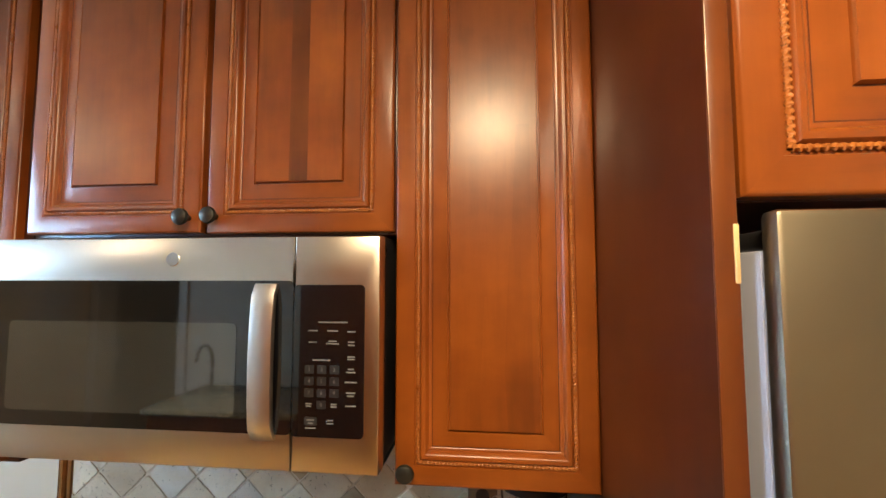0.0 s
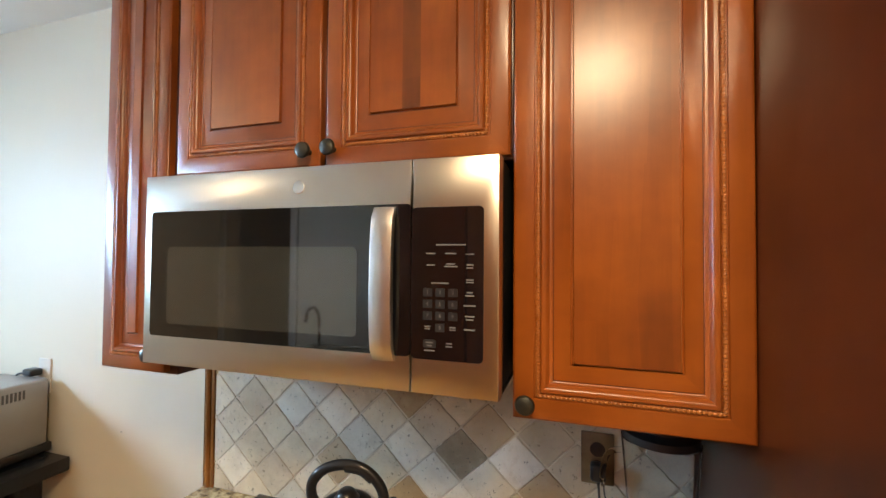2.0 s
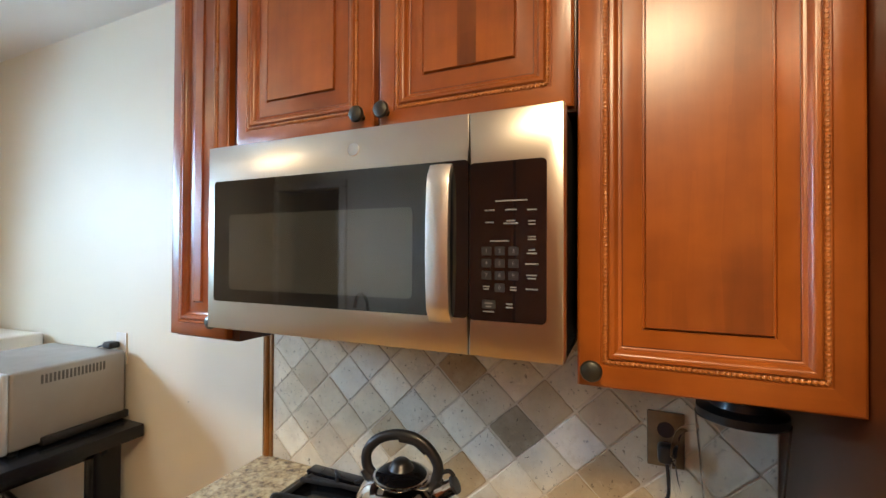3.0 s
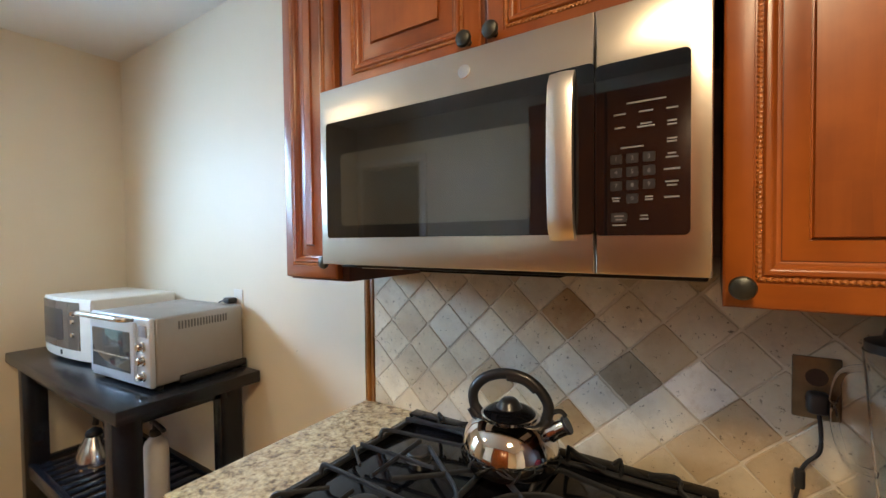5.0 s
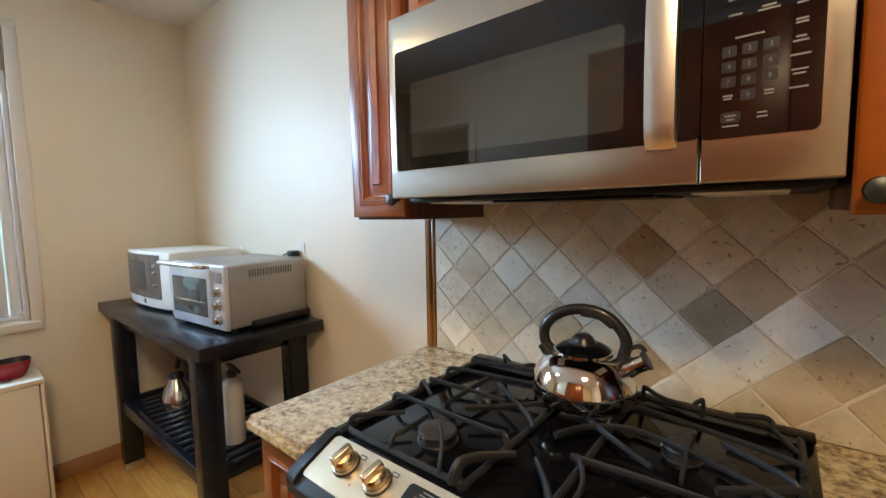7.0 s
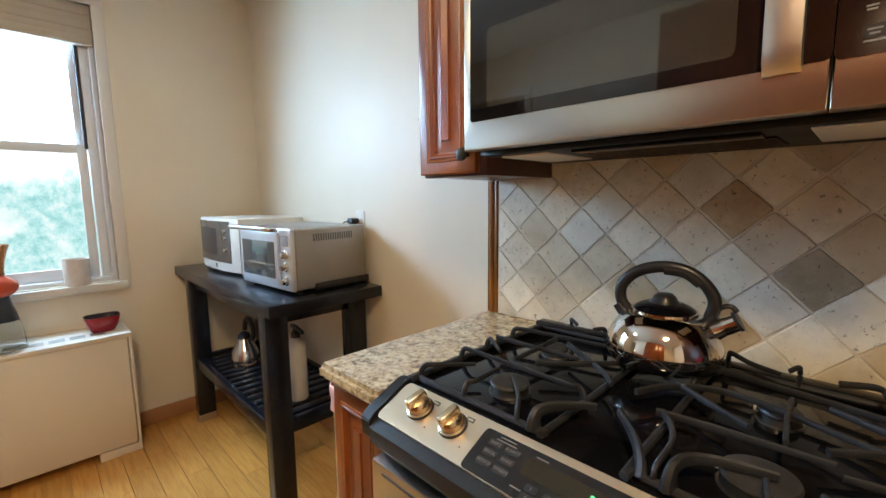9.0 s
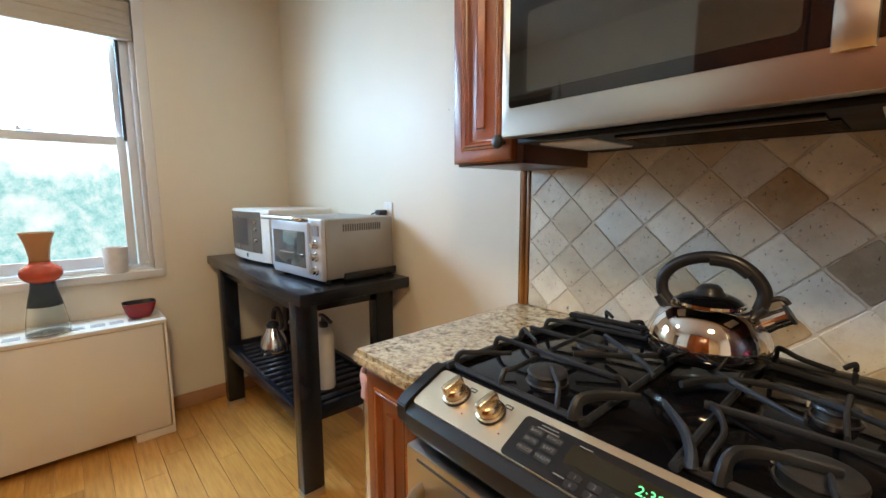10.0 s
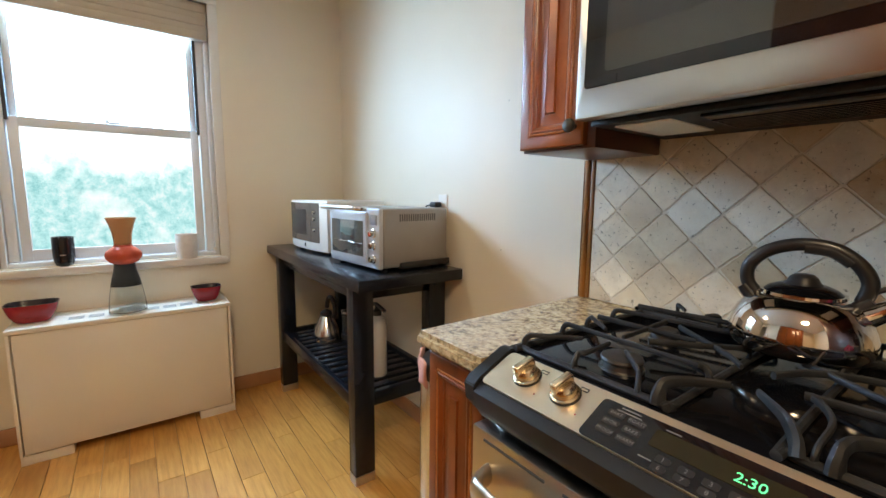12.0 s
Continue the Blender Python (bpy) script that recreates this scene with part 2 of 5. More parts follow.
M = {
    "wall": paint("wall_paint", (0.80, 0.72, 0.565), 0.50, 0.08),
    "ceiling": paint("ceiling_paint", (0.78, 0.75, 0.68), 0.6),
    "trim": paint("trim_paint", (0.78, 0.74, 0.66), 0.35, 0.05),
    "cherry": cherry("stained_maple", tone=0.86),
    "cherry_h": cherry("stained_maple_rail", "z", 0.86),
    # Sides and carcasses: same wood at 0.19 tone, their shade put in the colour.
    "cherry_dark": cherry("shaded_side_panel", "x", 0.19, 0.34, (1.0, 0.72, 0.9)),
    # Same wood as the doors; tone lowered to hold the strip's shade.
    "cherry_edge": cherry("shaded_edge_strip", "x", 0.42),
    "cherry_far": cherry("stained_pantry_wood", "x", 0.6),
    "cherry_stave": cherry("dark_maple_stave", "x", 0.46),
    # Lower end cabinet gets less light; that shade is put in its tone.
    "cherry_base": cherry("shaded_base_cabinet", "x", 0.62, 0.30, (1.0, 0.80, 0.85)),
    # Dark brown for glazed grooves, and for shade painted at the centre panel.
    "glaze": worn("dark_glaze_and_shade", (0.075, 0.016, 0.006), (0.13, 0.03, 0.009), rough=0.35),
    "rope": worn("rope_bead_wood", (0.30, 0.094, 0.017), (0.45, 0.155, 0.033), 30, rough=0.3),
    "steel": brushed("brushed_steel", (0.58, 0.53, 0.45), 0.28),
    # Gold cast stands for the lamp's warm reflection, put in the colour.
    "steel_panel": brushed("brushed_steel_panel", (0.86, 0.73, 0.53), 0.33),
    "steel_v": brushed("brushed_steel_upright", (0.70, 0.67, 0.62), 0.34, along="z"),
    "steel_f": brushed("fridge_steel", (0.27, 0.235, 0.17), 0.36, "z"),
    "chrome": base("polished_steel", (0.72, 0.68, 0.63), 0.06, 1.0)[0],
    "grey_side": worn("grey_painted_metal", (0.27, 0.295, 0.37), (0.31, 0.335, 0.41), rough=0.4),
    "black_glass": base("black_glass", (0.004, 0.004, 0.005), 0.03, Specular_IOR_Level=0.8)[0],
    "black_plastic": worn("black_plastic", (0.012, 0.012, 0.013), (0.02, 0.02, 0.02), rough=0.32),
    "enamel": base("black_enamel", (0.004, 0.004, 0.005), 0.08, Specular_IOR_Level=0.14)[0],
    "black_matt": worn("black_painted_sheet", (0.006, 0.006, 0.006), (0.012, 0.012, 0.011), rough=0.5, Specular_IOR_Level=0.25),
    "iron": worn("cast_iron", (0.010, 0.011, 0.013), (0.026, 0.028, 0.031), 25, rough=0.5, fine=320, strength=0.3, Specular_IOR_Level=0.4),
    "cap": worn("burner_cap", (0.02, 0.02, 0.021), (0.045, 0.045, 0.045), 20, rough=0.42),
    "burner_alu": worn("burner_aluminium", (0.16, 0.16, 0.155), (0.26, 0.255, 0.24), 20, rough=0.35, metal=1.0),
    "bronze": worn("dark_bronze", (0.035, 0.038, 0.036), (0.07, 0.072, 0.06), 40, rough=0.38, metal=0.7),
    "granite": granite("granite"),
    "grout": worn("grout", (0.62, 0.55, 0.43), (0.74, 0.67, 0.54), 30, rough=0.85, fine=220, strength=0.5),
    "t_pale": travertine("travertine_pale", (0.45, 0.40, 0.31), (0.62, 0.575, 0.48), (0.70, 0.67, 0.59)),
    "t_white": travertine("travertine_white", (0.60, 0.57, 0.52), (0.70, 0.68, 0.64), (0.76, 0.75, 0.72)),
    "t_beige": travertine("travertine_beige", (0.35, 0.285, 0.20), (0.52, 0.455, 0.345), (0.62, 0.565, 0.455)),
    "t_grey": travertine("travertine_grey", (0.42, 0.40, 0.34), (0.55, 0.53, 0.47), (0.62, 0.61, 0.56)),
    "t_dark": travertine("travertine_dark", (0.14, 0.115, 0.075), (0.25, 0.205, 0.14), (0.40, 0.35, 0.27)),
    "t_brown": travertine("travertine_brown", (0.17, 0.11, 0.055), (0.31, 0.215, 0.115), (0.46, 0.37, 0.24)),
    "t_ochre": travertine("travertine_ochre", (0.31, 0.23, 0.14), (0.42, 0.33, 0.22), (0.50, 0.42, 0.30)),
    "t_mottled": travertine("travertine_mottled", (0.26, 0.22, 0.17), (0.54, 0.475, 0.37), (0.64, 0.58, 0.46)),
    "trimwood": cherry("oak_trim", "x", 0.95, 0.35, (1.0, 1.55, 2.1)),
    # Blue lean of the black is the window's reflection, put in the colour.
    "black_wood": worn("black_stained_wood", (0.006, 0.008, 0.012), (0.009, 0.011, 0.016), 5, rough=0.24, fine=40, strength=0.01, spread=0.02, Specular_IOR_Level=0.40),
    "white_plastic": worn("white_plastic", (0.68, 0.655, 0.59), (0.74, 0.715, 0.65), rough=0.35, strength=0.03),
    "silver": worn("silver_painted_metal", (0.33, 0.315, 0.295), (0.37, 0.355, 0.335), rough=0.42, metal=0.5, strength=0.05),
    "vent_grey": base("vent_shadow_grey", (0.10, 0.095, 0.09), 0.5)[0],
    # Bluish base: the window's reflection on the steel is put in the colour.
    "toaster_front": worn("toaster_front_metal", (0.56, 0.61, 0.66), (0.62, 0.67, 0.72), rough=0.36, metal=0.45, strength=0.02),
    "silver_front": brushed("toaster_front_steel", (0.80, 0.82, 0.84), 0.22),
    "bar": base("printed_grey", (0.17, 0.17, 0.17), 0.5)[0],
    "key": base("key_face", (0.020, 0.020, 0.022), 0.3)[0],
    "led": None,
    "screen": base("perforated_screen", (0.026, 0.027, 0.023), 0.04, IOR=1.6, Specular_IOR_Level=1.0)[0],
    "grey_door": base("taupe_door_plastic", (0.105, 0.088, 0.072), 0.25)[0],
    "knob_steel": brushed("knob_steel", (0.62, 0.52, 0.37), 0.25),
    "lcd": base("amber_lcd", (0.020, 0.017, 0.006), 0.25)[0],
    "alu_white": paint("window_aluminium", (0.76, 0.78, 0.78), 0.4, 0.03),
    "dark_gap": base("dark_track", (0.04, 0.045, 0.05), 0.5)[0],
    "blind": paint("shade_fabric", (0.52, 0.44, 0.33), 0.8, 0.4),
    "heater": paint("heater_enamel", (0.78, 0.71, 0.59), 0.35, 0.05),
    "red": base("red_lacquer", (0.30, 0.012, 0.022), 0.15)[0],
    "inside_black": base("dark_glaze_inside", (0.02, 0.014, 0.018), 0.2)[0],
    "mug_black": base("black_stoneware", (0.012, 0.013, 0.017), 0.15)[0],
    "mug_white": worn("cream_stoneware", (0.68, 0.62, 0.56), (0.77, 0.72, 0.66), 40, rough=0.4),
    "socket": worn("aged_brass_plate", (0.16, 0.115, 0.065), (0.24, 0.18, 0.10), 25, rough=0.4, metal=0.6),
    "raw_wood": worn("raw_chipped_wood", (0.62, 0.42, 0.18), (0.72, 0.52, 0.26), rough=0.7),
    "cloth_red": worn("wine_red_cloth", (0.16, 0.012, 0.03), (0.24, 0.02, 0.045), 20, rough=0.9),
    "cloth_pink": worn("pink_cloth", (0.62, 0.30, 0.25), (0.72, 0.42, 0.34), 20, rough=0.9),
    "baseboard": worn("baseboard_maple", (0.36, 0.17, 0.075), (0.46, 0.24, 0.11), 5, rough=0.35),
    "lens": base("frosted_lens", (0.75, 0.72, 0.64), 0.35)[0],
    "steel_foot": brushed("steel_foot", (0.6, 0.58, 0.55), 0.3),
    "bottle": worn("white_brushed_bottle", (0.55, 0.52, 0.46), (0.62, 0.58, 0.52), rough=0.35),
}
_m, _nt, _b = base("green_display", (0.0, 0.05, 0.01), 0.5)
_b.inputs["Emission Color"].default_value = (0.15, 1.0, 0.35, 1)
_b.inputs["Emission Strength"].default_value = 1.6
M["led"] = _m
_m, _nt, _b = base("lamp_diffuser", (0.9, 0.85, 0.75), 0.5)
_b.inputs["Emission Color"].default_value = (1.0, 0.74, 0.42, 1)
_b.inputs["Emission Strength"].default_value = 9.0
M["diffuser"] = _m
M["glass"] = base("clear_glass", (1, 1, 1), 0.02, Transmission_Weight=1.0, IOR=1.05)[0]
M["jar"] = base("vessel_glass", (0.96, 0.98, 0.97), 0.02, Transmission_Weight=1.0, IOR=1.18)[0]
M["smoke"] = base("smoke_glass", (0.22, 0.25, 0.28), 0.04, Transmission_Weight=0.85, IOR=1.3)[0]
M["amber"] = base("amber_glass", (0.66, 0.38, 0.22), 0.08, Transmission_Weight=0.75, IOR=1.3)[0]
M["coral"] = base("coral_glass", (0.62, 0.11, 0.055), 0.12, Transmission_Weight=0.25, IOR=1.3)[0]
M["clear_plastic"] = base("clear_jug_plastic", (0.97, 0.98, 0.98), 0.05, Transmission_Weight=1.0, IOR=1.1)[0]
M["oven_glass"] = base("oven_glass", (0.10, 0.13, 0.14), 0.05, Transmission_Weight=0.55, IOR=1.8)[0]


def floorboards():
    m, nt, b = base("maple_floorboards", rough=0.3)
    v = coords(nt, (1.3, 14, 14), vary=True)
    g = noise_of(nt, v, 5, 6, 0.6)
    col = ramp(nt, g, [(0.25, (0.50, 0.235, 0.048)), (0.5, (0.64, 0.320, 0.074)), (0.75, (0.72, 0.395, 0.110))])
    info = nt.nodes.new("ShaderNodeObjectInfo")
    tint = ramp(nt, info.outputs["Random"], [(0.0, (0.80, 0.72, 0.62)), (0.3, (0.98, 0.95, 0.90)), (1.0, (1.14, 1.12, 1.08))])
    nt.links.new(mixc(nt, 1.0, col, tint, "MULTIPLY"), b.inputs["Base Color"])
    bump(nt, b, g, 0.05)
    b.inputs["Coat Weight"].default_value = 0.5
    b.inputs["Coat Roughness"].default_value = 0.22
    return m


M["floor"] = floorboards()

# ---- helpers for things ----
ORIGIN = {}


def thing(name, at, label="", category="", group="", turn=0.0, local=False, kind=""):
    """An empty at the base of a thing. Its parts are given in the room's metres, or in its own where local."""
    ob = new(name)
    ob.empty_display_size = 0.05
    ob.matrix_world = pose(*at, 0, 0, turn)
    ORIGIN[ob.name] = Vector((0, 0, 0)) if local else Vector(at)
    return tagged(ob, label, category, group, kind)


def part(name, bm, material, parent=None, label="", smooth=True, kind="", data=None):
    """Links a bmesh as one mesh object, under a thing or a part."""
    me = data or bpy.data.meshes.new(name)
    if bm is not None:
        off = ORIGIN.get(parent.name, Vector((0, 0, 0))) if parent else Vector((0, 0, 0))
        if off.length:
            bmesh.ops.translate(bm, vec=-off, verts=bm.verts)
        bmesh.ops.recalc_face_normals(bm, faces=bm.faces)
        bm.to_mesh(me)
        bm.free()
        for k in (material if isinstance(material, (list, tuple)) else [material]):
            me.materials.append(M[k])
        if smooth:
            me.shade_smooth()
            me.set_sharp_from_angle(angle=radians(35))
    ob = new(name, me)
    if parent:
        ob.parent = parent
        ORIGIN[ob.name] = ORIGIN.get(parent.name, Vector((0, 0, 0)))
    return tagged(ob, label, kind=kind)


def box(x0, x1, y0, y1, z0, z1, bevel=0.0, bm=None, seg=2):
    own = bmesh.new()
    r = bmesh.ops.create_cube(own, size=1.0)
    bmesh.ops.scale(own, vec=(abs(x1 - x0), abs(y1 - y0), abs(z1 - z0)), verts=r["verts"])
    bmesh.ops.translate(own, vec=((x0 + x1) / 2, (y0 + y1) / 2, (z0 + z1) / 2), verts=own.verts)
    if bevel:
        bmesh.ops.bevel(own, geom=own.edges[:], offset=bevel, segments=seg, affect="EDGES", profile=0.5)
    return join(bm, own)


def join(bm, own):
    if bm is None:
        return own
    me = bpy.data.meshes.new("tmp")
    own.to_mesh(me)
    own.free()
    bm.from_mesh(me)
    bpy.data.meshes.remove(me)
    return bm


def lathe(profile, at=(0, 0, 0), seg=40, axis="z", bm=None, squash=1.0):
    """Turns (radius, height) points round an axis."""
    own = bmesh.new()
    rings = []
    for r, z in profile:
        ring = []
        for i in range(seg):
            a = 2 * math.pi * i / seg
            if r < 1e-6 and i:
                ring.append(ring[0])
                continue
            p = (r * math.cos(a), r * math.sin(a) * squash, z)
            if axis == "y":
                p = (p[0], -z, p[1])
            elif axis == "x":
                p = (z, p[0], p[1])
            ring.append(own.verts.new(p))
        rings.append(ring)
    for a, b in zip(rings, rings[1:]):
        for i in range(seg):
            q = []
            for v in (a[i], a[(i + 1) % seg], b[(i + 1) % seg], b[i]):
                if v not in q:
                    q.append(v)
            if len(q) > 2:
                own.faces.new(q)
    for ring, first in ((rings[0], True), (rings[-1], False)):
        if len(set(ring)) == seg:
            own.faces.new(ring)
    bmesh.ops.translate(own, vec=at, verts=own.verts)
    return join(bm, own)


def sweep(points, radii, seg=8, flat=1.0, bm=None, closed=False, up=(0, 0, 1)):
    """A bar along points, radius by point; flat narrows it across."""
    own = bmesh.new()
    pts = [Vector(p) for p in points]
    n = len(pts)
    if isinstance(radii, (int, float)):
        radii = [radii] * n
    rings = []
    for i, p in enumerate(pts):
        a = pts[(i - 1) % n] if (closed or i) else p
        b = pts[(i + 1) % n] if (closed or i < n - 1) else p
        d = (b - a).normalized()
        u = Vector(up)
        s = d.cross(u)
        if s.length < 1e-3:
            s = d.cross(Vector((0, 1, 0.01)))
        s.normalize()
        w = s.cross(d).normalized()
        rings.append([own.verts.new(p + s * math.cos(2 * math.pi * k / seg) * radii[i] * flat + w * math.sin(2 * math.pi * k / seg) * radii[i]) for k in range(seg)])
    pairs = list(zip(rings, rings[1:])) + ([(rings[-1], rings[0])] if closed else [])
    for a, b in pairs:
        for k in range(seg):
            own.faces.new((a[k], a[(k + 1) % seg], b[(k + 1) % seg], b[k]))
    if not closed:
        own.faces.new(rings[0])
        own.faces.new(rings[-1])
    return join(bm, own)


def smooth_path(points, n=6):
    """A soft curve through points."""
    p = [Vector(q) for q in points]
    out = []
    for i in range(len(p) - 1):
        a, b, c, d = p[max(i - 1, 0)], p[i], p[i + 1], p[min(i + 2, len(p) - 1)]
        for k in range(n):
            t = k / n
            out.append(0.5 * ((2 * b) + (c - a) * t + (2 * a - 5 * b + 4 * c - d) * t * t + (3 * b - a - 3 * c + d) * t ** 3))
    out.append(p[-1])
    return out


def words(text, at, size, material, parent, rx=90, ry=0, rz=0, name="printed_number"):
    """Raised lettering in the built-in font, as a mesh."""
    cu = bpy.data.curves.new(name, "FONT")
    cu.body, cu.size, cu.align_x, cu.align_y, cu.extrude, cu.resolution_u = text, size, "CENTER", "CENTER", 0.0002, 2
    tmp = new("tmp", cu)
    me = bpy.data.meshes.new_from_object(tmp)
    bpy.data.objects.remove(tmp)
    me.materials.clear()
    me.materials.append(M[material])
    ob = new(name, me)
    ob.parent = parent
    ob.matrix_local = pose(*(Vector(at) - ORIGIN.get(parent.name, Vector((0, 0, 0)))), rx, ry, rz)
    return ob

# ---- the room ----
XW, YB, XE, YS, ZC = -2.2, 0.010, 2.35, -2.75, 2.517
WY0, WY1, WZ0, WZ1 = -1.700, -0.775, 0.868, 2.28


def floor_sheet():
    ob = part("floor", box(XW - 0.15, XE + 0.15, YS - 0.15, YB + 0.15, -0.06, -0.012), "baseboard", kind="structure", label="maple strip floor in warm honey tones")
    return ob


FLOOR = floor_sheet()
part("ceiling", box(XW - 0.15, XE + 0.15, YS - 0.15, YB + 0.15, ZC, ZC + 0.12), "ceiling", kind="structure", label="plain off-white painted ceiling")
part("wall_north", box(XW - 0.15, XE + 0.15, YB, YB + 0.15, 0, ZC), "wall", kind="structure", label="cream painted wall behind the range")
part("wall_east", box(XE, XE + 0.15, YS, YB, 0, ZC), "wall", kind="structure", label="cream painted wall")
_b = box(-1.44, XE + 0.15, YS - 0.15, YS, 0, ZC)
box(XW - 0.15, -2.13, YS - 0.15, YS, 0, ZC, bm=_b)
part("wall_south", box(-2.13, -1.44, YS - 0.15, YS, 2.14, ZC, bm=_b), "wall", kind="structure", label="cream painted wall with a doorway")
_b = box(-2.5, -1.2, YS - 1.5, YS - 1.4, 0, ZC)
box(-2.6, -2.5, YS - 1.5, YS - 0.151, 0, ZC, bm=_b)
box(-1.2, -1.1, YS - 1.5, YS - 0.151, 0, ZC, bm=_b)
box(-2.6, -1.1, YS - 1.5, YS - 0.151, ZC, ZC + 0.1, bm=_b)
box(-2.6, -1.1, YS - 1.5, YS - 0.151, -0.1, 0.0, bm=_b)
part("wall_hall", _b, "wall", kind="structure")
_b = box(XW - 0.15, XW, YS, WY0, 0, ZC)
box(XW - 0.15, XW, WY1, YB, 0, ZC, bm=_b)
box(XW - 0.15, XW, WY0, WY1, 0, WZ0, bm=_b)
box(XW - 0.15, XW, WY0, WY1, WZ1, ZC, bm=_b)
part("wall_west", _b, "wall", kind="structure", label="cream painted wall with the window")
_b = box(XW, XW + 0.014, YS, YB, 0.0, 0.088, 0.004)
box(XW + 0.014, -0.6, YB - 0.014, YB, 0.0, 0.088, 0.004, bm=_b)
part("baseboard", _b, "baseboard", kind="structure", label="low honey-brown wooden baseboard")

# ---- the window ----
WINDOW = thing("window_1", (XW, -1.235, WZ0), "white aluminium sash window with two glazed sashes over a painted sill", "window", kind="structure")
_b = box(XW - 0.02, XW + 0.008, WY1, WY1 + 0.050, WZ0 - 0.045, WZ1, 0.002)
box(XW - 0.02, XW + 0.008, WY0 - 0.038, WY0, WZ0 - 0.045, WZ1, 0.002, bm=_b)
box(XW - 0.02, XW + 0.008, WY0 - 0.038, WY1 + 0.050, WZ1, WZ1 + 0.04, 0.002, bm=_b)
part("window_casing", _b, "trim", WINDOW)
part("window_sill", box(XW - 0.15, XW + 0.022, WY0 - 0.045, WY1 + 0.036, WZ0 - 0.048, WZ0 - 0.006, 0.004), "trim", WINDOW, "painted window sill")
XS = -2.28


def frame_of(y0, y1, z0, z1, w, x0, x1, bev=0.003, wb=None, wt=None):
    wb, wt = wb or w, wt or w
    b = box(x0, x1, y0, y0 + w, z0, z1, bev)
    box(x0, x1, y1 - w, y1, z0, z1, bev, bm=b)
    box(x0 + 0.001, x1 - 0.001, y0 + w, y1 - w, z0, z0 + wb, bev, bm=b)
    box(x0 + 0.001, x1 - 0.001, y0 + w, y1 - w, z1 - wt, z1, bev, bm=b)
    return b


part("window_frame", frame_of(WY0, WY1, WZ0, WZ1, 0.022, XS - 0.06, XS + 0.06), "alu_white", WINDOW, "white aluminium window frame")
_b = box(XS - 0.055, XS + 0.028, WY1 - 0.062, WY1 - 0.024, WZ0 + 0.024, WZ1 - 0.024, 0.002)
box(XS - 0.055, XS + 0.028, WY0 + 0.024, WY0 + 0.062, WZ0 + 0.024, WZ1 - 0.024, 0.002, bm=_b)
part("sash_track", _b, "alu_white", WINDOW)
_b = box(XS - 0.025, XS + 0.032, WY1 - 0.078, WY1 - 0.064, 1.57, WZ1 - 0.03)
box(XS - 0.025, XS + 0.032, WY0 + 0.064, WY0 + 0.078, 1.57, WZ1 - 0.03, bm=_b)
part("track_gap", _b, "dark_gap", WINDOW)
LOW = part("lower_sash", frame_of(-1.632, -0.845, 0.893, 1.590, 0.04, XS - 0.012, XS + 0.016, wb=0.055, wt=0.044), "alu_white", WINDOW, "closed lower sash")
part("pane", box(XS - 0.001, XS + 0.003, -1.60, -0.875, 0.93, 1.56), "glass", LOW, smooth=False)
_b = box(XS + 0.014, XS + 0.034, -1.265, -1.20, 1.590, 1.598, 0.002)
box(XS + 0.016, XS + 0.030, -1.262, -1.250, 1.597, 1.612, 0.002, bm=_b)
part("sash_lock", _b, "alu_white", LOW, "small sash lock")
UP = part("upper_sash", frame_of(-1.632, -0.845, 1.560, 2.26, 0.036, XS - 0.05, XS - 0.022, wb=0.03), "alu_white", WINDOW, "closed upper sash")
part("pane", box(XS - 0.039, XS - 0.035, -1.60, -0.875, 1.585, 2.23), "glass", UP, smooth=False)
for _o in (LOW, UP):
    for _c in _o.children:
        if _c.name.startswith("pane"):
            _c.visible_shadow = False
part("window_knob", lathe([(0.0, -0.006), (0.006, -0.004), (0.011, 0.004), (0.008, 0.012), (0.0, 0.014)], (-2.215, -0.80, 0.905), 16, "x"), "trim", WINDOW)

SHADE = thing("window_shade", (XW, -1.235, 2.28), "folded cream woven roman shade, half drawn up in the window", "window shade")
_b = None
for _i in range(7):
    _z = 2.10 + _i * 0.034
    _b = box(XW - 0.045 + 0.004 * (_i % 2), XW - 0.012 - 0.004 * (_i % 2), WY0 + 0.004, WY1 - 0.004, _z - 0.006, _z + 0.030, 0.006, bm=_b)
part("folds", _b, "blind", SHADE)
part("bottom_rail", box(XW - 0.052, XW - 0.004, WY0 + 0.003, WY1 - 0.003, 2.083, 2.098, 0.004), "blind", SHADE)

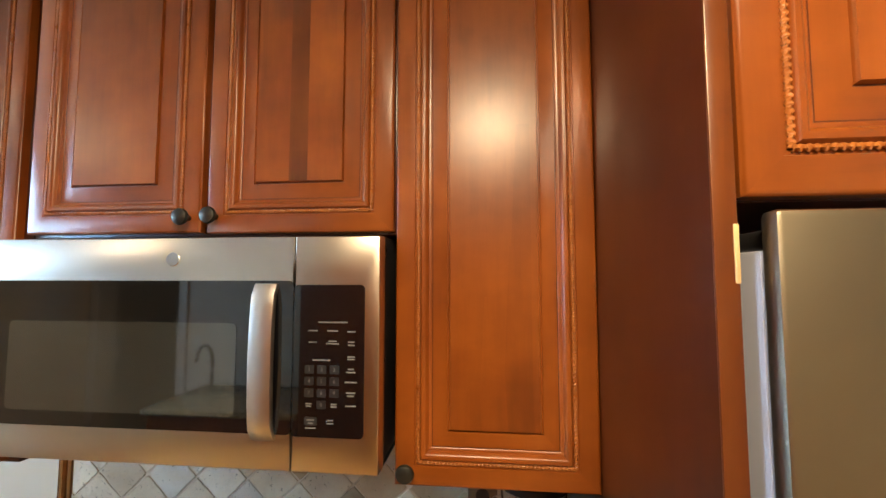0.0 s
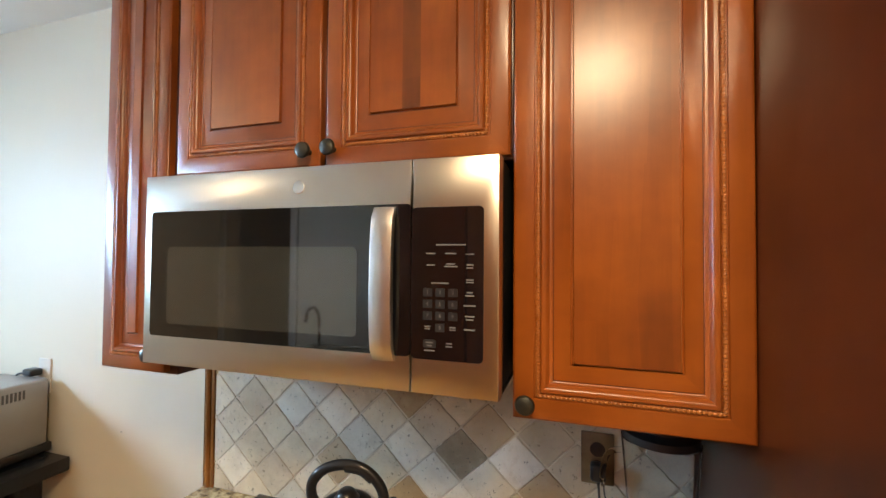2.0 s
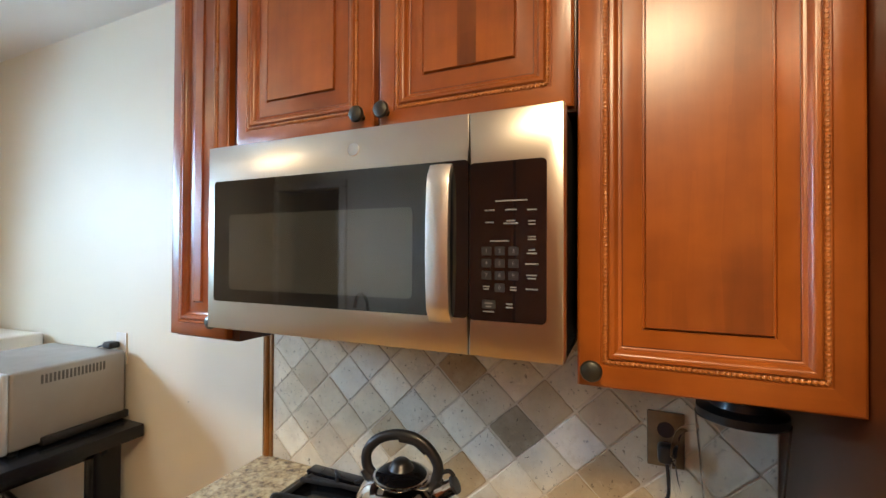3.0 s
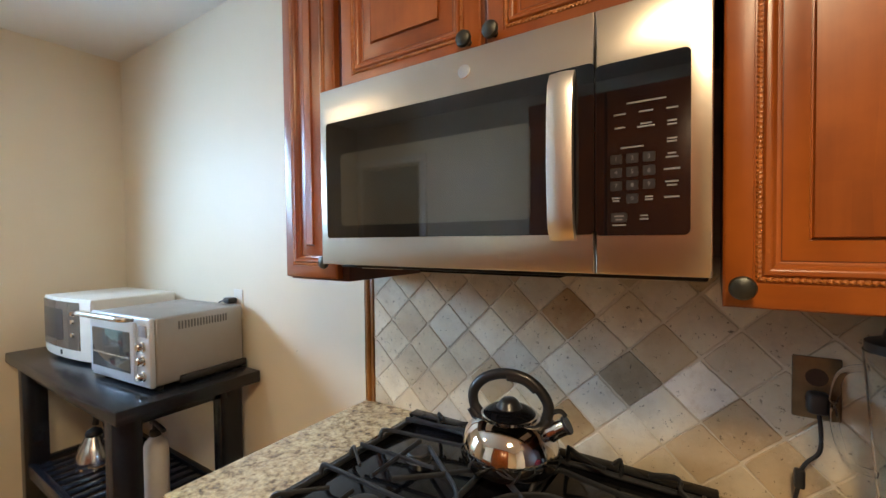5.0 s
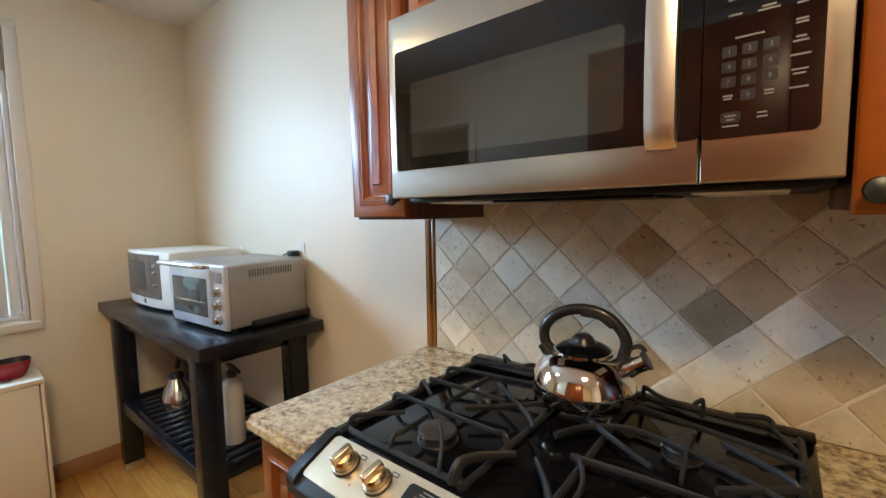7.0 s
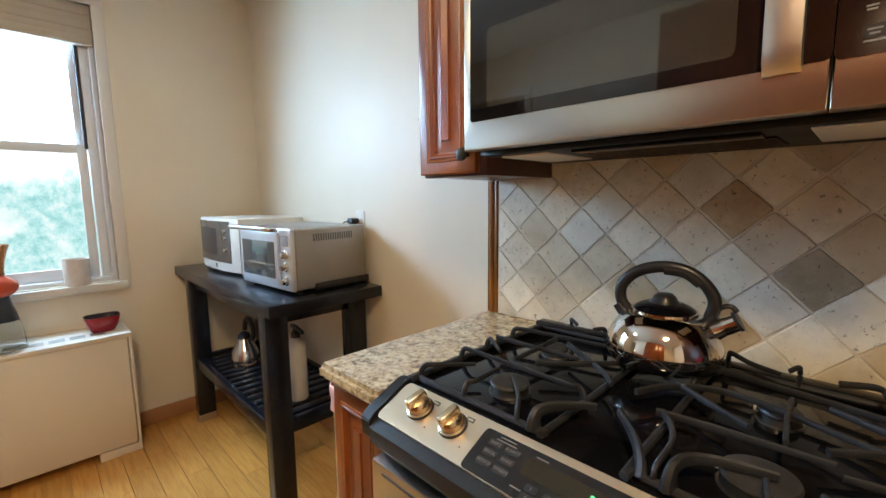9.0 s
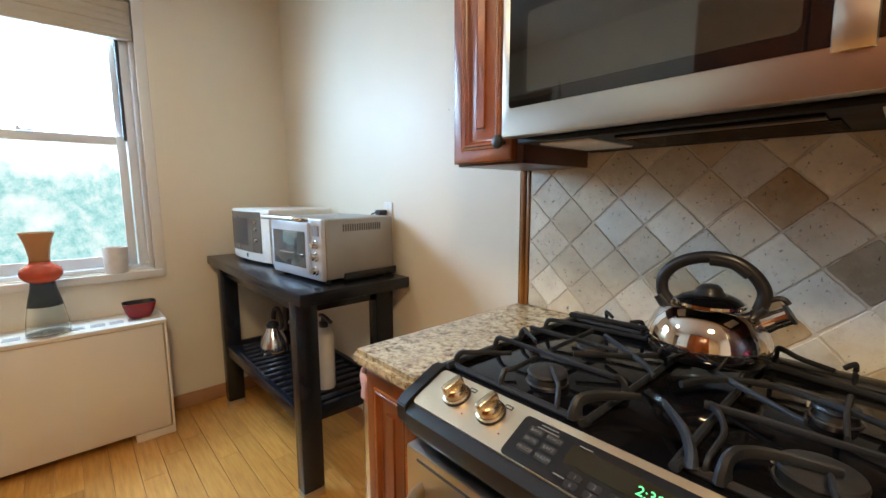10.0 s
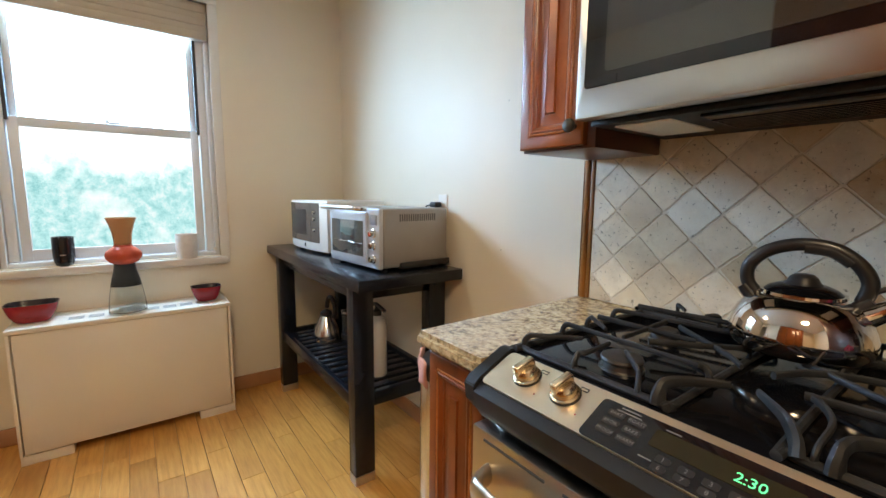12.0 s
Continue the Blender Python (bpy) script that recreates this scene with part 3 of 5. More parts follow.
# ---- outside ----
def backdrop():
    bm = bmesh.new()
    vs = [bm.verts.new(p) for p in ((-62, -70, -25), (-62, 50, -25), (-62, 50, 45), (-62, -70, 45))]
    bm.faces.new(vs)
    ob = part("backdrop", bm, "glass", kind="backdrop", smooth=False, label="overexposed white sky above pale green treetops")
    m = bpy.data.materials.new("sky_and_trees")
    m.use_nodes = True
    nt = m.node_tree
    nt.nodes.clear()
    out, em = nt.nodes.new("ShaderNodeOutputMaterial"), nt.nodes.new("ShaderNodeEmission")
    v = coords(nt, (0, 1, 1))
    sep = nt.nodes.new("ShaderNodeSeparateXYZ")
    nt.links.new(v, sep.inputs[0])
    big, fine = noise_of(nt, v, 0.16, 5, 0.6), noise_of(nt, v, 0.9, 8, 0.75)
    add = node(nt, "ShaderNodeMath")
    add.operation = "MULTIPLY_ADD"
    add.inputs[1].default_value = -16
    nt.links.new(big, add.inputs[0])
    nt.links.new(sep.outputs["Z"], add.inputs[2])
    edge = node(nt, "ShaderNodeMapRange")
    for k, val in (("From Min", -5.5), ("From Max", -2.0)):
        edge.inputs[k].default_value = val
    nt.links.new(add.outputs[0], edge.inputs[0])
    leaf = ramp(nt, fine, [(0.36, (0.30, 0.66, 0.66)), (0.5, (0.54, 0.88, 0.87)), (0.62, (0.86, 1.0, 0.99))])
    low = noise_of(nt, v, 0.09, 3, 0.5)
    gap = node(nt, "ShaderNodeMapRange")
    gap.inputs["From Min"].default_value, gap.inputs["From Max"].default_value = 0.60, 0.68
    nt.links.new(low, gap.inputs[0])
    leaf = mixc(nt, gap.outputs[0], leaf, (1.15, 1.18, 1.15))
    nt.links.new(mixc(nt, edge.outputs[0], leaf, (1.5, 1.55, 1.5)), em.inputs["Color"])
    em.inputs["Strength"].default_value = 1.0
    nt.links.new(em.outputs[0], out.inputs[0])
    ob.data.materials.clear()
    ob.data.materials.append(m)


backdrop()


# ---- cabinets ----
def door_panel(x0, x1, z0, z1, y, parent, name="door", knob=None, rope=True, label="", stave=None, wood="cherry"):
    """A mitred raised-panel door facing the room, its face at y."""
    prof = [(0.0, 0.020), (0.0, 0.004), (0.0025, 0.001), (0.005, 0.0), (0.0345, 0.0), (0.0355, 0.0022), (0.0445, 0.0022), (0.0455, -0.001), (0.048, -0.003), (0.052, -0.003),
            (0.056, -0.0005), (0.058, 0.003), (0.060, 0.0055), (0.063, 0.0062), (0.0655, 0.0085), (0.067, 0.0085), (0.0935, 0.0025), (0.0945, 0.0055), (0.0965, 0.0055), (0.0985, 0.0)]
    k = min(1.0, (min(x1 - x0, z1 - z0) / 2 - 0.012) / 0.0985)
    # Ring 14 is glazed groove; ring 17 paints step shade on level edges.
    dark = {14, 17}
    bm = bmesh.new()
    rings = []
    for d, h in prof:
        d = d * k
        rings.append([bm.verts.new(p) for p in ((x0 + d, y + h, z0 + d), (x1 - d, y + h, z0 + d), (x1 - d, y + h, z1 - d), (x0 + d, y + h, z1 - d))])
    for i, (a, b) in enumerate(zip(rings, rings[1:])):
        for j in range(4):
            f = bm.faces.new((a[j], a[(j + 1) % 4], b[(j + 1) % 4], b[j]))
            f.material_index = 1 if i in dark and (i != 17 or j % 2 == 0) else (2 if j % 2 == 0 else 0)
    bm.faces.new(rings[0])
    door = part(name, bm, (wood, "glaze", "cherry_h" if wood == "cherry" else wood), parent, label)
    d2 = 0.0985 * k
    cuts = [x0 + d2, *(stave or ()), x1 - d2]
    for i, (a, b) in enumerate(zip(cuts, cuts[1:])):
        part("centre_panel", box(a, b, y - 0.0004, y + 0.012, z0 + d2, z1 - d2), "cherry_stave" if i == 1 else wood, door, "panel stave of darker maple" if i == 1 else "")
    if rope:
        r = 0.0410 * k
        corners = [(x0 + r, z0 + r), (x1 - r, z0 + r), (x1 - r, z1 - r), (x0 + r, z1 - r)]
        b = bmesh.new()
        for i in range(4):
            (ax, az), (bx, bz) = corners[i], corners[(i + 1) % 4]
            if i == 2 and z1 > 2.3:
                continue
            L = math.hypot(bx - ax, bz - az)
            n = int(L / 0.0008)
            ux, uz = (bx - ax) / L, (bz - az) / L
            prev = None
            for s in range(n + 1):
                t = s / n * L
                tw = t / 0.0068 * math.pi
                ring = []
                for q in range(7):
                    a = 2 * math.pi * q / 7
                    rad = 0.0026 + 0.0010 * math.cos(2 * (a - tw))
                    o, w = rad * math.cos(a) * 1.15, rad * math.sin(a)
                    ring.append(b.verts.new((ax + ux * t - uz * o, y + 0.0006 - w, az + uz * t + ux * o)))
                if prev:
                    for q in range(7):
                        b.faces.new((prev[q], prev[(q + 1) % 7], ring[(q + 1) % 7], ring[q]))
                prev = ring
        part("rope_moulding", b, "rope", door)
    if knob:
        kx, kz = knob
        part("knob", lathe([(0.006, -0.001), (0.006, 0.010), (0.0075, 0.014), (0.0145, 0.018), (0.0165, 0.023), (0.0145, 0.028), (0.008, 0.031), (0.0, 0.032)], (kx, y, kz), 24, "y"),
             "bronze", door, "round dark bronze knob")
    return door


def carcass(parent, x0, x1, y0, y1, z0, z1):
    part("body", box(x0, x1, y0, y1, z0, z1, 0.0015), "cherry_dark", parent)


TOP = 2.46
_c = thing("wall_cabinet", (-0.11, 0.0, 1.352), "narrow cinnamon-stained wall cabinet, door shut, beside the microwave", "kitchen cabinet", "wall cabinets over the range")
carcass(_c, -0.224, -0.003, -0.304, 0.0, 1.352, TOP)
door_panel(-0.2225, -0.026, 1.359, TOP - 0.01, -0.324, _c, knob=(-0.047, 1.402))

_c = thing("wall_cabinet", (0.38, 0.0, 1.80), "cinnamon-stained double-door wall cabinet over the steel microwave", "kitchen cabinet", "wall cabinets over the range")
carcass(_c, 0.0, 0.761, -0.304, 0.0, 1.800, TOP)
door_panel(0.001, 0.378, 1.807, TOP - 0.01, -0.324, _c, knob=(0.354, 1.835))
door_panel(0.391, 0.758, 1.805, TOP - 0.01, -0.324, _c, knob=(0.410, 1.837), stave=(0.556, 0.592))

_c = thing("wall_cabinet", (0.94, 0.0, 1.36), "tall glossy cinnamon-stained wall cabinet hanging beside the fridge panel", "kitchen cabinet", "wall cabinets over the range")
carcass(_c, 0.764, 1.1175, -0.304, 0.0, 1.361, TOP)
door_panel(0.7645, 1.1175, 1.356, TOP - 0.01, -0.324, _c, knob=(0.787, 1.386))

_c = thing("fridge_side_panel", (1.13, -0.35, 0), "tall red-brown stained panel beside the fridge, shaded darker in its colour", "cabinet panel")
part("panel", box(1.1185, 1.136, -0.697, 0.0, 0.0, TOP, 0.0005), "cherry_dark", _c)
part("front_edge", box(1.118, 1.1375, -0.701, -0.6972, 0.0, TOP, 0.001), "cherry_edge", _c, "stained front edge strip with shade in its colour")
part("chip", box(1.1335, 1.1378, -0.7022, -0.690, 1.715, 1.765, 0.001), "raw_wood", _c, "chipped edge of bare yellow wood")
_c = thing("fridge_cabinet", (1.6, 0, 1.77), "cinnamon-stained cabinet with rope moulding above the fridge", "kitchen cabinet")
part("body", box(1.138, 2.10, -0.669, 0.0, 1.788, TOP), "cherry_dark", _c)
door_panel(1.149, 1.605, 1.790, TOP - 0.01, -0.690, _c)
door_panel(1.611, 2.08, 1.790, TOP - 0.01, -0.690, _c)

FR = thing("refrigerator", (1.60, -0.4, 0), "tall smeared stainless-steel refrigerator with grey sides, beside the stained panel", "refrigerator")
part("body", box(1.150, 2.06, -0.706, -0.05, 0.03, 1.742, 0.003), "grey_side", FR, "grey painted body")
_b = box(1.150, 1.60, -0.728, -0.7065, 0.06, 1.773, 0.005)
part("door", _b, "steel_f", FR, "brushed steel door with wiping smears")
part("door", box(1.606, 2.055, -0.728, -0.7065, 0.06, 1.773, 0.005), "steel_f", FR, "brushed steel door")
part("hinge_cover", box(1.158, 1.23, -0.70, -0.60, 1.7425, 1.760, 0.004), "black_plastic", FR)

# ---- counter and base cabinets ----
_c = thing("base_cabinet", (-0.12, -0.3, 0), "narrow cinnamon-stained base cabinet, door shut, under the granite end", "kitchen cabinet")
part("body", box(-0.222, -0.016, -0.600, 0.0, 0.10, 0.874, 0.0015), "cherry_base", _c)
part("toe_kick", box(-0.21, -0.018, -0.53, -0.02, 0.0, 0.10), "glaze", _c)
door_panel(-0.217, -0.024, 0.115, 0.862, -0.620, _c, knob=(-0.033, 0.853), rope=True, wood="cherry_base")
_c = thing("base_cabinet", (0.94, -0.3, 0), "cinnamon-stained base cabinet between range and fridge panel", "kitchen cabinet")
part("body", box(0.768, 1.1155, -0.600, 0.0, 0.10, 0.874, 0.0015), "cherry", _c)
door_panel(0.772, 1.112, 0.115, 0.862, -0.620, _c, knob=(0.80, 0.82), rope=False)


def slab(x0, x1, y0, y1):
    b = box(x0, x1, y0, y1, 0.874, 0.912, 0.0)
    e = [ed for ed in b.edges if all(abs(v.co.y - y0) < 1e-4 for v in ed.verts) and abs(ed.verts[0].co.z - ed.verts[1].co.z) < 1e-4]
    e += [ed for ed in b.edges if x0 < -0.1 and all(abs(v.co.x - x0) < 1e-4 for v in ed.verts)]
    bmesh.ops.bevel(b, geom=list(set(e)), offset=0.011, segments=4, affect="EDGES")
    return b


CT = thing("countertop", (0.4, 0, 0.874), "polished brown and cream speckled granite countertop around the range", "countertop")
part("end_slab", slab(-0.246, -0.0155, -0.643, -0.001), "granite", CT)
part("back_strip", box(-0.015, 0.7645, -0.055, -0.001, 0.875, 0.912, 0.002), "granite", CT)
part("side_slab", slab(0.765, 1.1185, -0.643, -0.001), "granite", CT)


# ---- over-the-range microwave ----
def rounded_rect(x0, x1, z0, z1, r, n=5):
    pts = []
    for cx, cz, a0 in ((x1 - r, z0 + r, -90), (x1 - r, z1 - r, 0), (x0 + r, z1 - r, 90), (x0 + r, z0 + r, 180)):
        for i in range(n + 1):
            a = radians(a0 + 90 * i / n)
            pts.append((cx + r * math.cos(a), cz + r * math.sin(a)))
    return pts


def plate(pts, y0, y1, bm=None):
    """A flat plate of an outline in x and z, from y0 (front) to y1."""
    own = bmesh.new()
    a = [own.verts.new((x, y0, z)) for x, z in pts]
    b = [own.verts.new((x, y1, z)) for x, z in pts]
    own.faces.new(a)
    own.faces.new(b)
    for i in range(len(pts)):
        own.faces.new((a[i], a[(i + 1) % len(pts)], b[(i + 1) % len(pts)], b[i]))
    return join(bm, own)


MW = thing("over_range_microwave", (0.38, 0, 1.40), "stainless-steel over-the-range microwave, black glass door, under the wall cabinet", "microwave oven")
part("body", box(0.008, 0.749, -0.358, -0.005, 1.405, 1.793, 0.002), "black_plastic", MW, "black metal case")


def front_frame(x0, x1, z0, z1, gx0, gx1, gz0, gz1, name, label):
    """Steel front with an opening for the glass, its edges rounded back."""
    bm = bmesh.new()
    loops = []
    for d, y in ((0.0, -0.358), (0.0, -0.390), (0.0008, -0.3923), (0.0022, -0.393)):
        loops.append([(x0 + d, y, z0 + d), (x1 - d, y, z0 + d), (x1 - d, y, z1 - d), (x0 + d, y, z1 - d)])
    loops.append([(gx0, -0.393, gz0), (gx1, -0.393, gz0), (gx1, -0.393, gz1), (gx0, -0.393, gz1)])
    loops.append([(gx0, -0.385, gz0), (gx1, -0.385, gz0), (gx1, -0.385, gz1), (gx0, -0.385, gz1)])
    vs = [[bm.verts.new(p) for p in l] for l in loops]
    for a, b in zip(vs, vs[1:]):
        for j in range(4):
            bm.faces.new((a[j], a[(j + 1) % 4], b[(j + 1) % 4], b[j]))
    return part(name, bm, "steel", MW, label)


DOOR = front_frame(0.004, 0.6045, 1.402, 1.790, 0.030, 0.6045, 1.470, 1.706, "door", "brushed steel door with black glass")
part("door_glass", plate(rounded_rect(0.024, 0.6045, 1.461, 1.715, 0.008), -0.3945, -0.387), "black_glass", DOOR)
part("viewing_screen", plate(rounded_rect(0.070, 0.505, 1.487, 1.643, 0.010), -0.3952, -0.3942), "screen", DOOR, "perforated window screen")
_b = bmesh.new()
_prev = None
for _i in range(15):
    _t = _i / 14
    _z = 1.452 + 0.258 * _t
    _bow = 0.017 * (math.sin(math.pi * min(1, max(0, _t))) ** 0.3)
    _r = []
    for _x, _d in ((0.536, 0.006), (0.5375, -0.001), (0.557, -0.006), (0.5765, -0.001), (0.578, 0.006), (0.576, 0.011), (0.538, 0.011)):
        _r.append(_b.verts.new((_x, -0.396 - _bow + _d, _z)))
    if _prev:
        for _k in range(7):
            _b.faces.new((_prev[_k], _prev[(_k + 1) % 7], _r[(_k + 1) % 7], _r[_k]))
    else:
        _b.faces.new(_r)
    _prev = _r
_b.faces.new(_prev)
part("handle", _b, "steel_v", DOOR, "wide bowed steel handle")
part("badge", lathe([(0.0125, -0.001), (0.0125, 0.0012), (0.0115, 0.002), (0.0, 0.002)], (0.382, -0.393, 1.752), 32, "y"), "silver_front", DOOR, "plain round badge")
CP = front_frame(0.6058, 0.7525, 1.402, 1.790, 0.6058, 0.722, 1.470, 1.702, "control_panel", "steel panel with a black glass keypad")
part("panel_glass", plate(rounded_rect(0.6058, 0.728, 1.459, 1.708, 0.008), -0.3945, -0.387), "black_glass", CP)
for _k, _d in enumerate("1234567890"):
    _x = 0.635 + 0.0215 * (_k % 3) if _k < 9 else 0.6565
    _z = 1.5685 - 0.0190 * (_k // 3)
    part("key", plate(rounded_rect(_x - 0.0078, _x + 0.0078, _z - 0.0068, _z + 0.0068, 0.0015, 2), -0.3952, -0.3942), "key", CP)
    words(_d, (_x, -0.3954, _z), 0.0085, "bar", CP)
part("key", plate(rounded_rect(0.628, 0.650, 1.478, 1.492, 0.003, 2), -0.3952, -0.3942), "key", CP)
_b = None
for _x, _z, _w in ((0.674, 1.646, 0.050), (0.640, 1.632, 0.016), (0.674, 1.632, 0.018), (0.706, 1.631, 0.014), (0.640, 1.613, 0.014), (0.674, 1.615, 0.014), (0.674, 1.611, 0.022),
                   (0.706, 1.614, 0.011), (0.706, 1.609, 0.011), (0.656, 1.584, 0.030), (0.706, 1.590, 0.012), (0.706, 1.586, 0.012), (0.706, 1.570, 0.010), (0.706, 1.565, 0.015),
                   (0.706, 1.549, 0.020), (0.706, 1.532, 0.016), (0.706, 1.527, 0.012), (0.706, 1.511, 0.018), (0.635, 1.513, 0.011), (0.635, 1.509, 0.009), (0.678, 1.513, 0.010),
                   (0.678, 1.509, 0.010), (0.639, 1.487, 0.013), (0.639, 1.482, 0.009), (0.639, 1.474, 0.018), (0.672, 1.487, 0.010), (0.672, 1.482, 0.011)):
    part("printed_label", box(_x - _w / 2, _x + _w / 2, -0.3954, -0.3942, _z - 0.0011, _z + 0.0011), "bar", CP)
part("underside", box(0.010, 0.748, -0.343, -0.012, 1.392, 1.4046, 0.003), "black_matt", MW)
for _x in (0.050, 0.585):
    part("lamp_lens", box(_x, _x + 0.120, -0.315, -0.110, 1.3885, 1.3925, 0.002), "lens", MW, "frosted lamp cover")
_b = box(0.225, 0.530, -0.320, -0.275, 1.386, 1.3925, 0.002)
for _i in range(9):
    _b = box(0.215, 0.540, -0.245 + _i * 0.018, -0.238 + _i * 0.018, 1.388, 1.3925, 0.001, bm=_b)
part("vent_grille", _b, "enamel", MW, "black vent grille")


# ---- gas range ----
RG = thing("gas_range", (0.375, -0.33, 0), "slide-in gas range, black enamel cooktop and slanted steel control panel", "gas range")
part("body", box(-0.008, 0.758, -0.610, -0.030, 0.06, 0.905, 0.003), "enamel", RG, "black enamelled body")
_b = box(-0.0145, 0.7645, -0.585, -0.020, 0.9125, 0.924, 0.004)
_b = box(-0.0145, 0.7645, -0.060, -0.020, 0.924, 0.934, 0.004, bm=_b)
part("cooktop", _b, "enamel", RG, "glossy black enamel cooktop")
# the raised rim at both ends and the rounded black nose under the panel
_b = None
for _x0, _x1 in ((-0.0145, 0.016), (0.734, 0.7645)):
    _o = bmesh.new()
    _out = [(-0.560, 0.9125), (-0.565, 0.9285), (-0.581, 0.9290), (-0.667, 0.8890), (-0.676, 0.8780), (-0.674, 0.845), (-0.645, 0.812), (-0.560, 0.840)]
    _a = [_o.verts.new((_x0, y, z)) for y, z in _out]
    _c2 = [_o.verts.new((_x1, y, z)) for y, z in _out]
    _o.faces.new(_a)
    _o.faces.new(_c2)
    for _i in range(len(_out)):
        _o.faces.new((_a[_i], _a[(_i + 1) % 8], _c2[(_i + 1) % 8], _c2[_i]))
    bmesh.ops.bevel(_o, geom=_o.edges[:], offset=0.0020, segments=2, affect="EDGES")
    part("end_cap", _o, "black_matt", RG)


def yz_bar(out, x0, x1, bev=0.0):
    o = bmesh.new()
    a = [o.verts.new((x0, y, z)) for y, z in out]
    b = [o.verts.new((x1, y, z)) for y, z in out]
    o.faces.new(a)
    o.faces.new(b)
    n = len(out)
    for i in range(n):
        o.faces.new((a[i], a[(i + 1) % n], b[(i + 1) % n], b[i]))
    if bev:
        bmesh.ops.bevel(o, geom=o.edges[:], offset=bev, segments=2, affect="EDGES")
    return o


part("nose", yz_bar([(-0.600, 0.905), (-0.664, 0.881), (-0.678, 0.868), (-0.676, 0.840), (-0.655, 0.812), (-0.625, 0.802), (-0.600, 0.802)], 0.016, 0.734), "black_matt", RG, "rounded black strip under the panel")
_b = bmesh.new()
_pts = rounded_rect(0.018, 0.732, 0.0, 0.094, 0.012, 4)
_N = Vector((0, -0.039, 0.085)).normalized()


def on_panel(x, s, h=0.0):
    """A place on the slanted panel: s metres down its slope, h above it."""
    d = Vector((0, -0.085, -0.039)).normalized()
    return Vector((x, -0.577, 0.925)) + d * s + _N * h


def panel_plate(pts, h0, h1, bm=None):
    o = bmesh.new()
    a = [o.verts.new(on_panel(x, s, h1)) for x, s in pts]
    b = [o.verts.new(on_panel(x, s, h0)) for x, s in pts]
    o.faces.new(a)
    o.faces.new(b)
    n = len(pts)
    for i in range(n):
        o.faces.new((a[i], a[(i + 1) % n], b[(i + 1) % n], b[i]))
    return join(bm, o)


def panel_quad(x0, x1, s0, s1, r=0.004):
    return rounded_rect(x0, x1, s0, s1, r, 3)


part("control_panel", panel_plate(_pts, -0.004, 0.001), "steel_panel", RG, "brushed steel slanted panel")
DISP = part("display", panel_plate(panel_quad(0.235, 0.515, 0.014, 0.093, 0.008), 0.0, 0.0022), "black_glass", RG, "black glass display")
part("clock_window", panel_plate(panel_quad(0.325, 0.490, 0.028, 0.058, 0.003), 0.001, 0.0028), "lcd", DISP)


def panel_words(text, x, s, size, material, name="printed_number"):
    return words(text, on_panel(x, s, 0.0030), size, material, DISP, rx=math.degrees(math.atan2(0.039, 0.085)), name=name)


panel_words("2:30", 0.441, 0.045, 0.0195, "led", "clock_digits")
for _k, _d in enumerate("1234567890"):
    _x, _s = 0.352 + 0.0285 * (_k % 5), 0.0705 + 0.0135 * (_k // 5)
    part("key", panel_plate(panel_quad(_x - 0.0095, _x + 0.0095, _s - 0.0055, _s + 0.0055, 0.003), 0.001, 0.0028), "key", DISP)
    panel_words(_d, _x, _s, 0.009, "bar")
for _k in range(6):
    _x, _s = 0.266 + 0.032 * (_k % 2), 0.034 + 0.0175 * (_k // 2)
    part("key", panel_plate(panel_quad(_x - 0.013, _x + 0.013, _s - 0.006, _s + 0.006, 0.003), 0.001, 0.0028), "key", DISP)
for _k, _d in enumerate(("BAKE", "ROAST", "BROIL", "BAKE", "PROOF", "WARM")):
    panel_words(_d, 0.266 + 0.032 * (_k % 2), 0.034 + 0.0175 * (_k // 2), 0.0082, "bar", "printed_word")
for _x, _s, _w in ((0.282, 0.020, 0.030), (0.282, 0.026, 0.038), (0.345, 0.024, 0.020), (0.332, 0.080, 0.018)):
    part("printed_label", panel_plate(panel_quad(_x - _w / 2, _x + _w / 2, _s - 0.0010, _s + 0.0010, 0.0004), 0.001, 0.0031), "bar", DISP)
_zslope = math.degrees(math.atan2(0.039, 0.085))


def range_knob(x, s, turn):
    k = part("knob", None, None, None, data=bpy.data.meshes.new("knob"))
    bm = lathe([(0.0, 0.0), (0.0255, 0.0), (0.0255, 0.002), (0.022, 0.0035), (0.0215, 0.010), (0.0205, 0.016), (0.017, 0.0195), (0.0, 0.0205)], seg=36)
    rib = box(-0.0075, 0.0075, -0.0215, 0.0215, 0.010, 0.032, 0.0045, seg=3)
    bm = join(bm, rib)
    bmesh.ops.recalc_face_normals(bm, faces=bm.faces)
    bm.to_mesh(k.data)
    bm.free()
    k.data.materials.append(M["knob_steel"])
    k.data.shade_smooth()
    k.data.set_sharp_from_angle(angle=radians(40))
    k.parent = RG
    k.matrix_local = pose(*(on_panel(x, s, 0.004) - ORIGIN[RG.name]), _zslope, 0, 0) @ pose(0, 0, 0, 0, 0, turn)
    k["label"] = "brushed metal burner knob"
    sk = part("knob_skirt", lathe([(0.0, 0.0), (0.027, 0.0), (0.0265, 0.003), (0.0, 0.003)], seg=32), "black_plastic", None)
    sk.parent = k
    sk.matrix_local = pose(0, 0, -0.003)
    return k


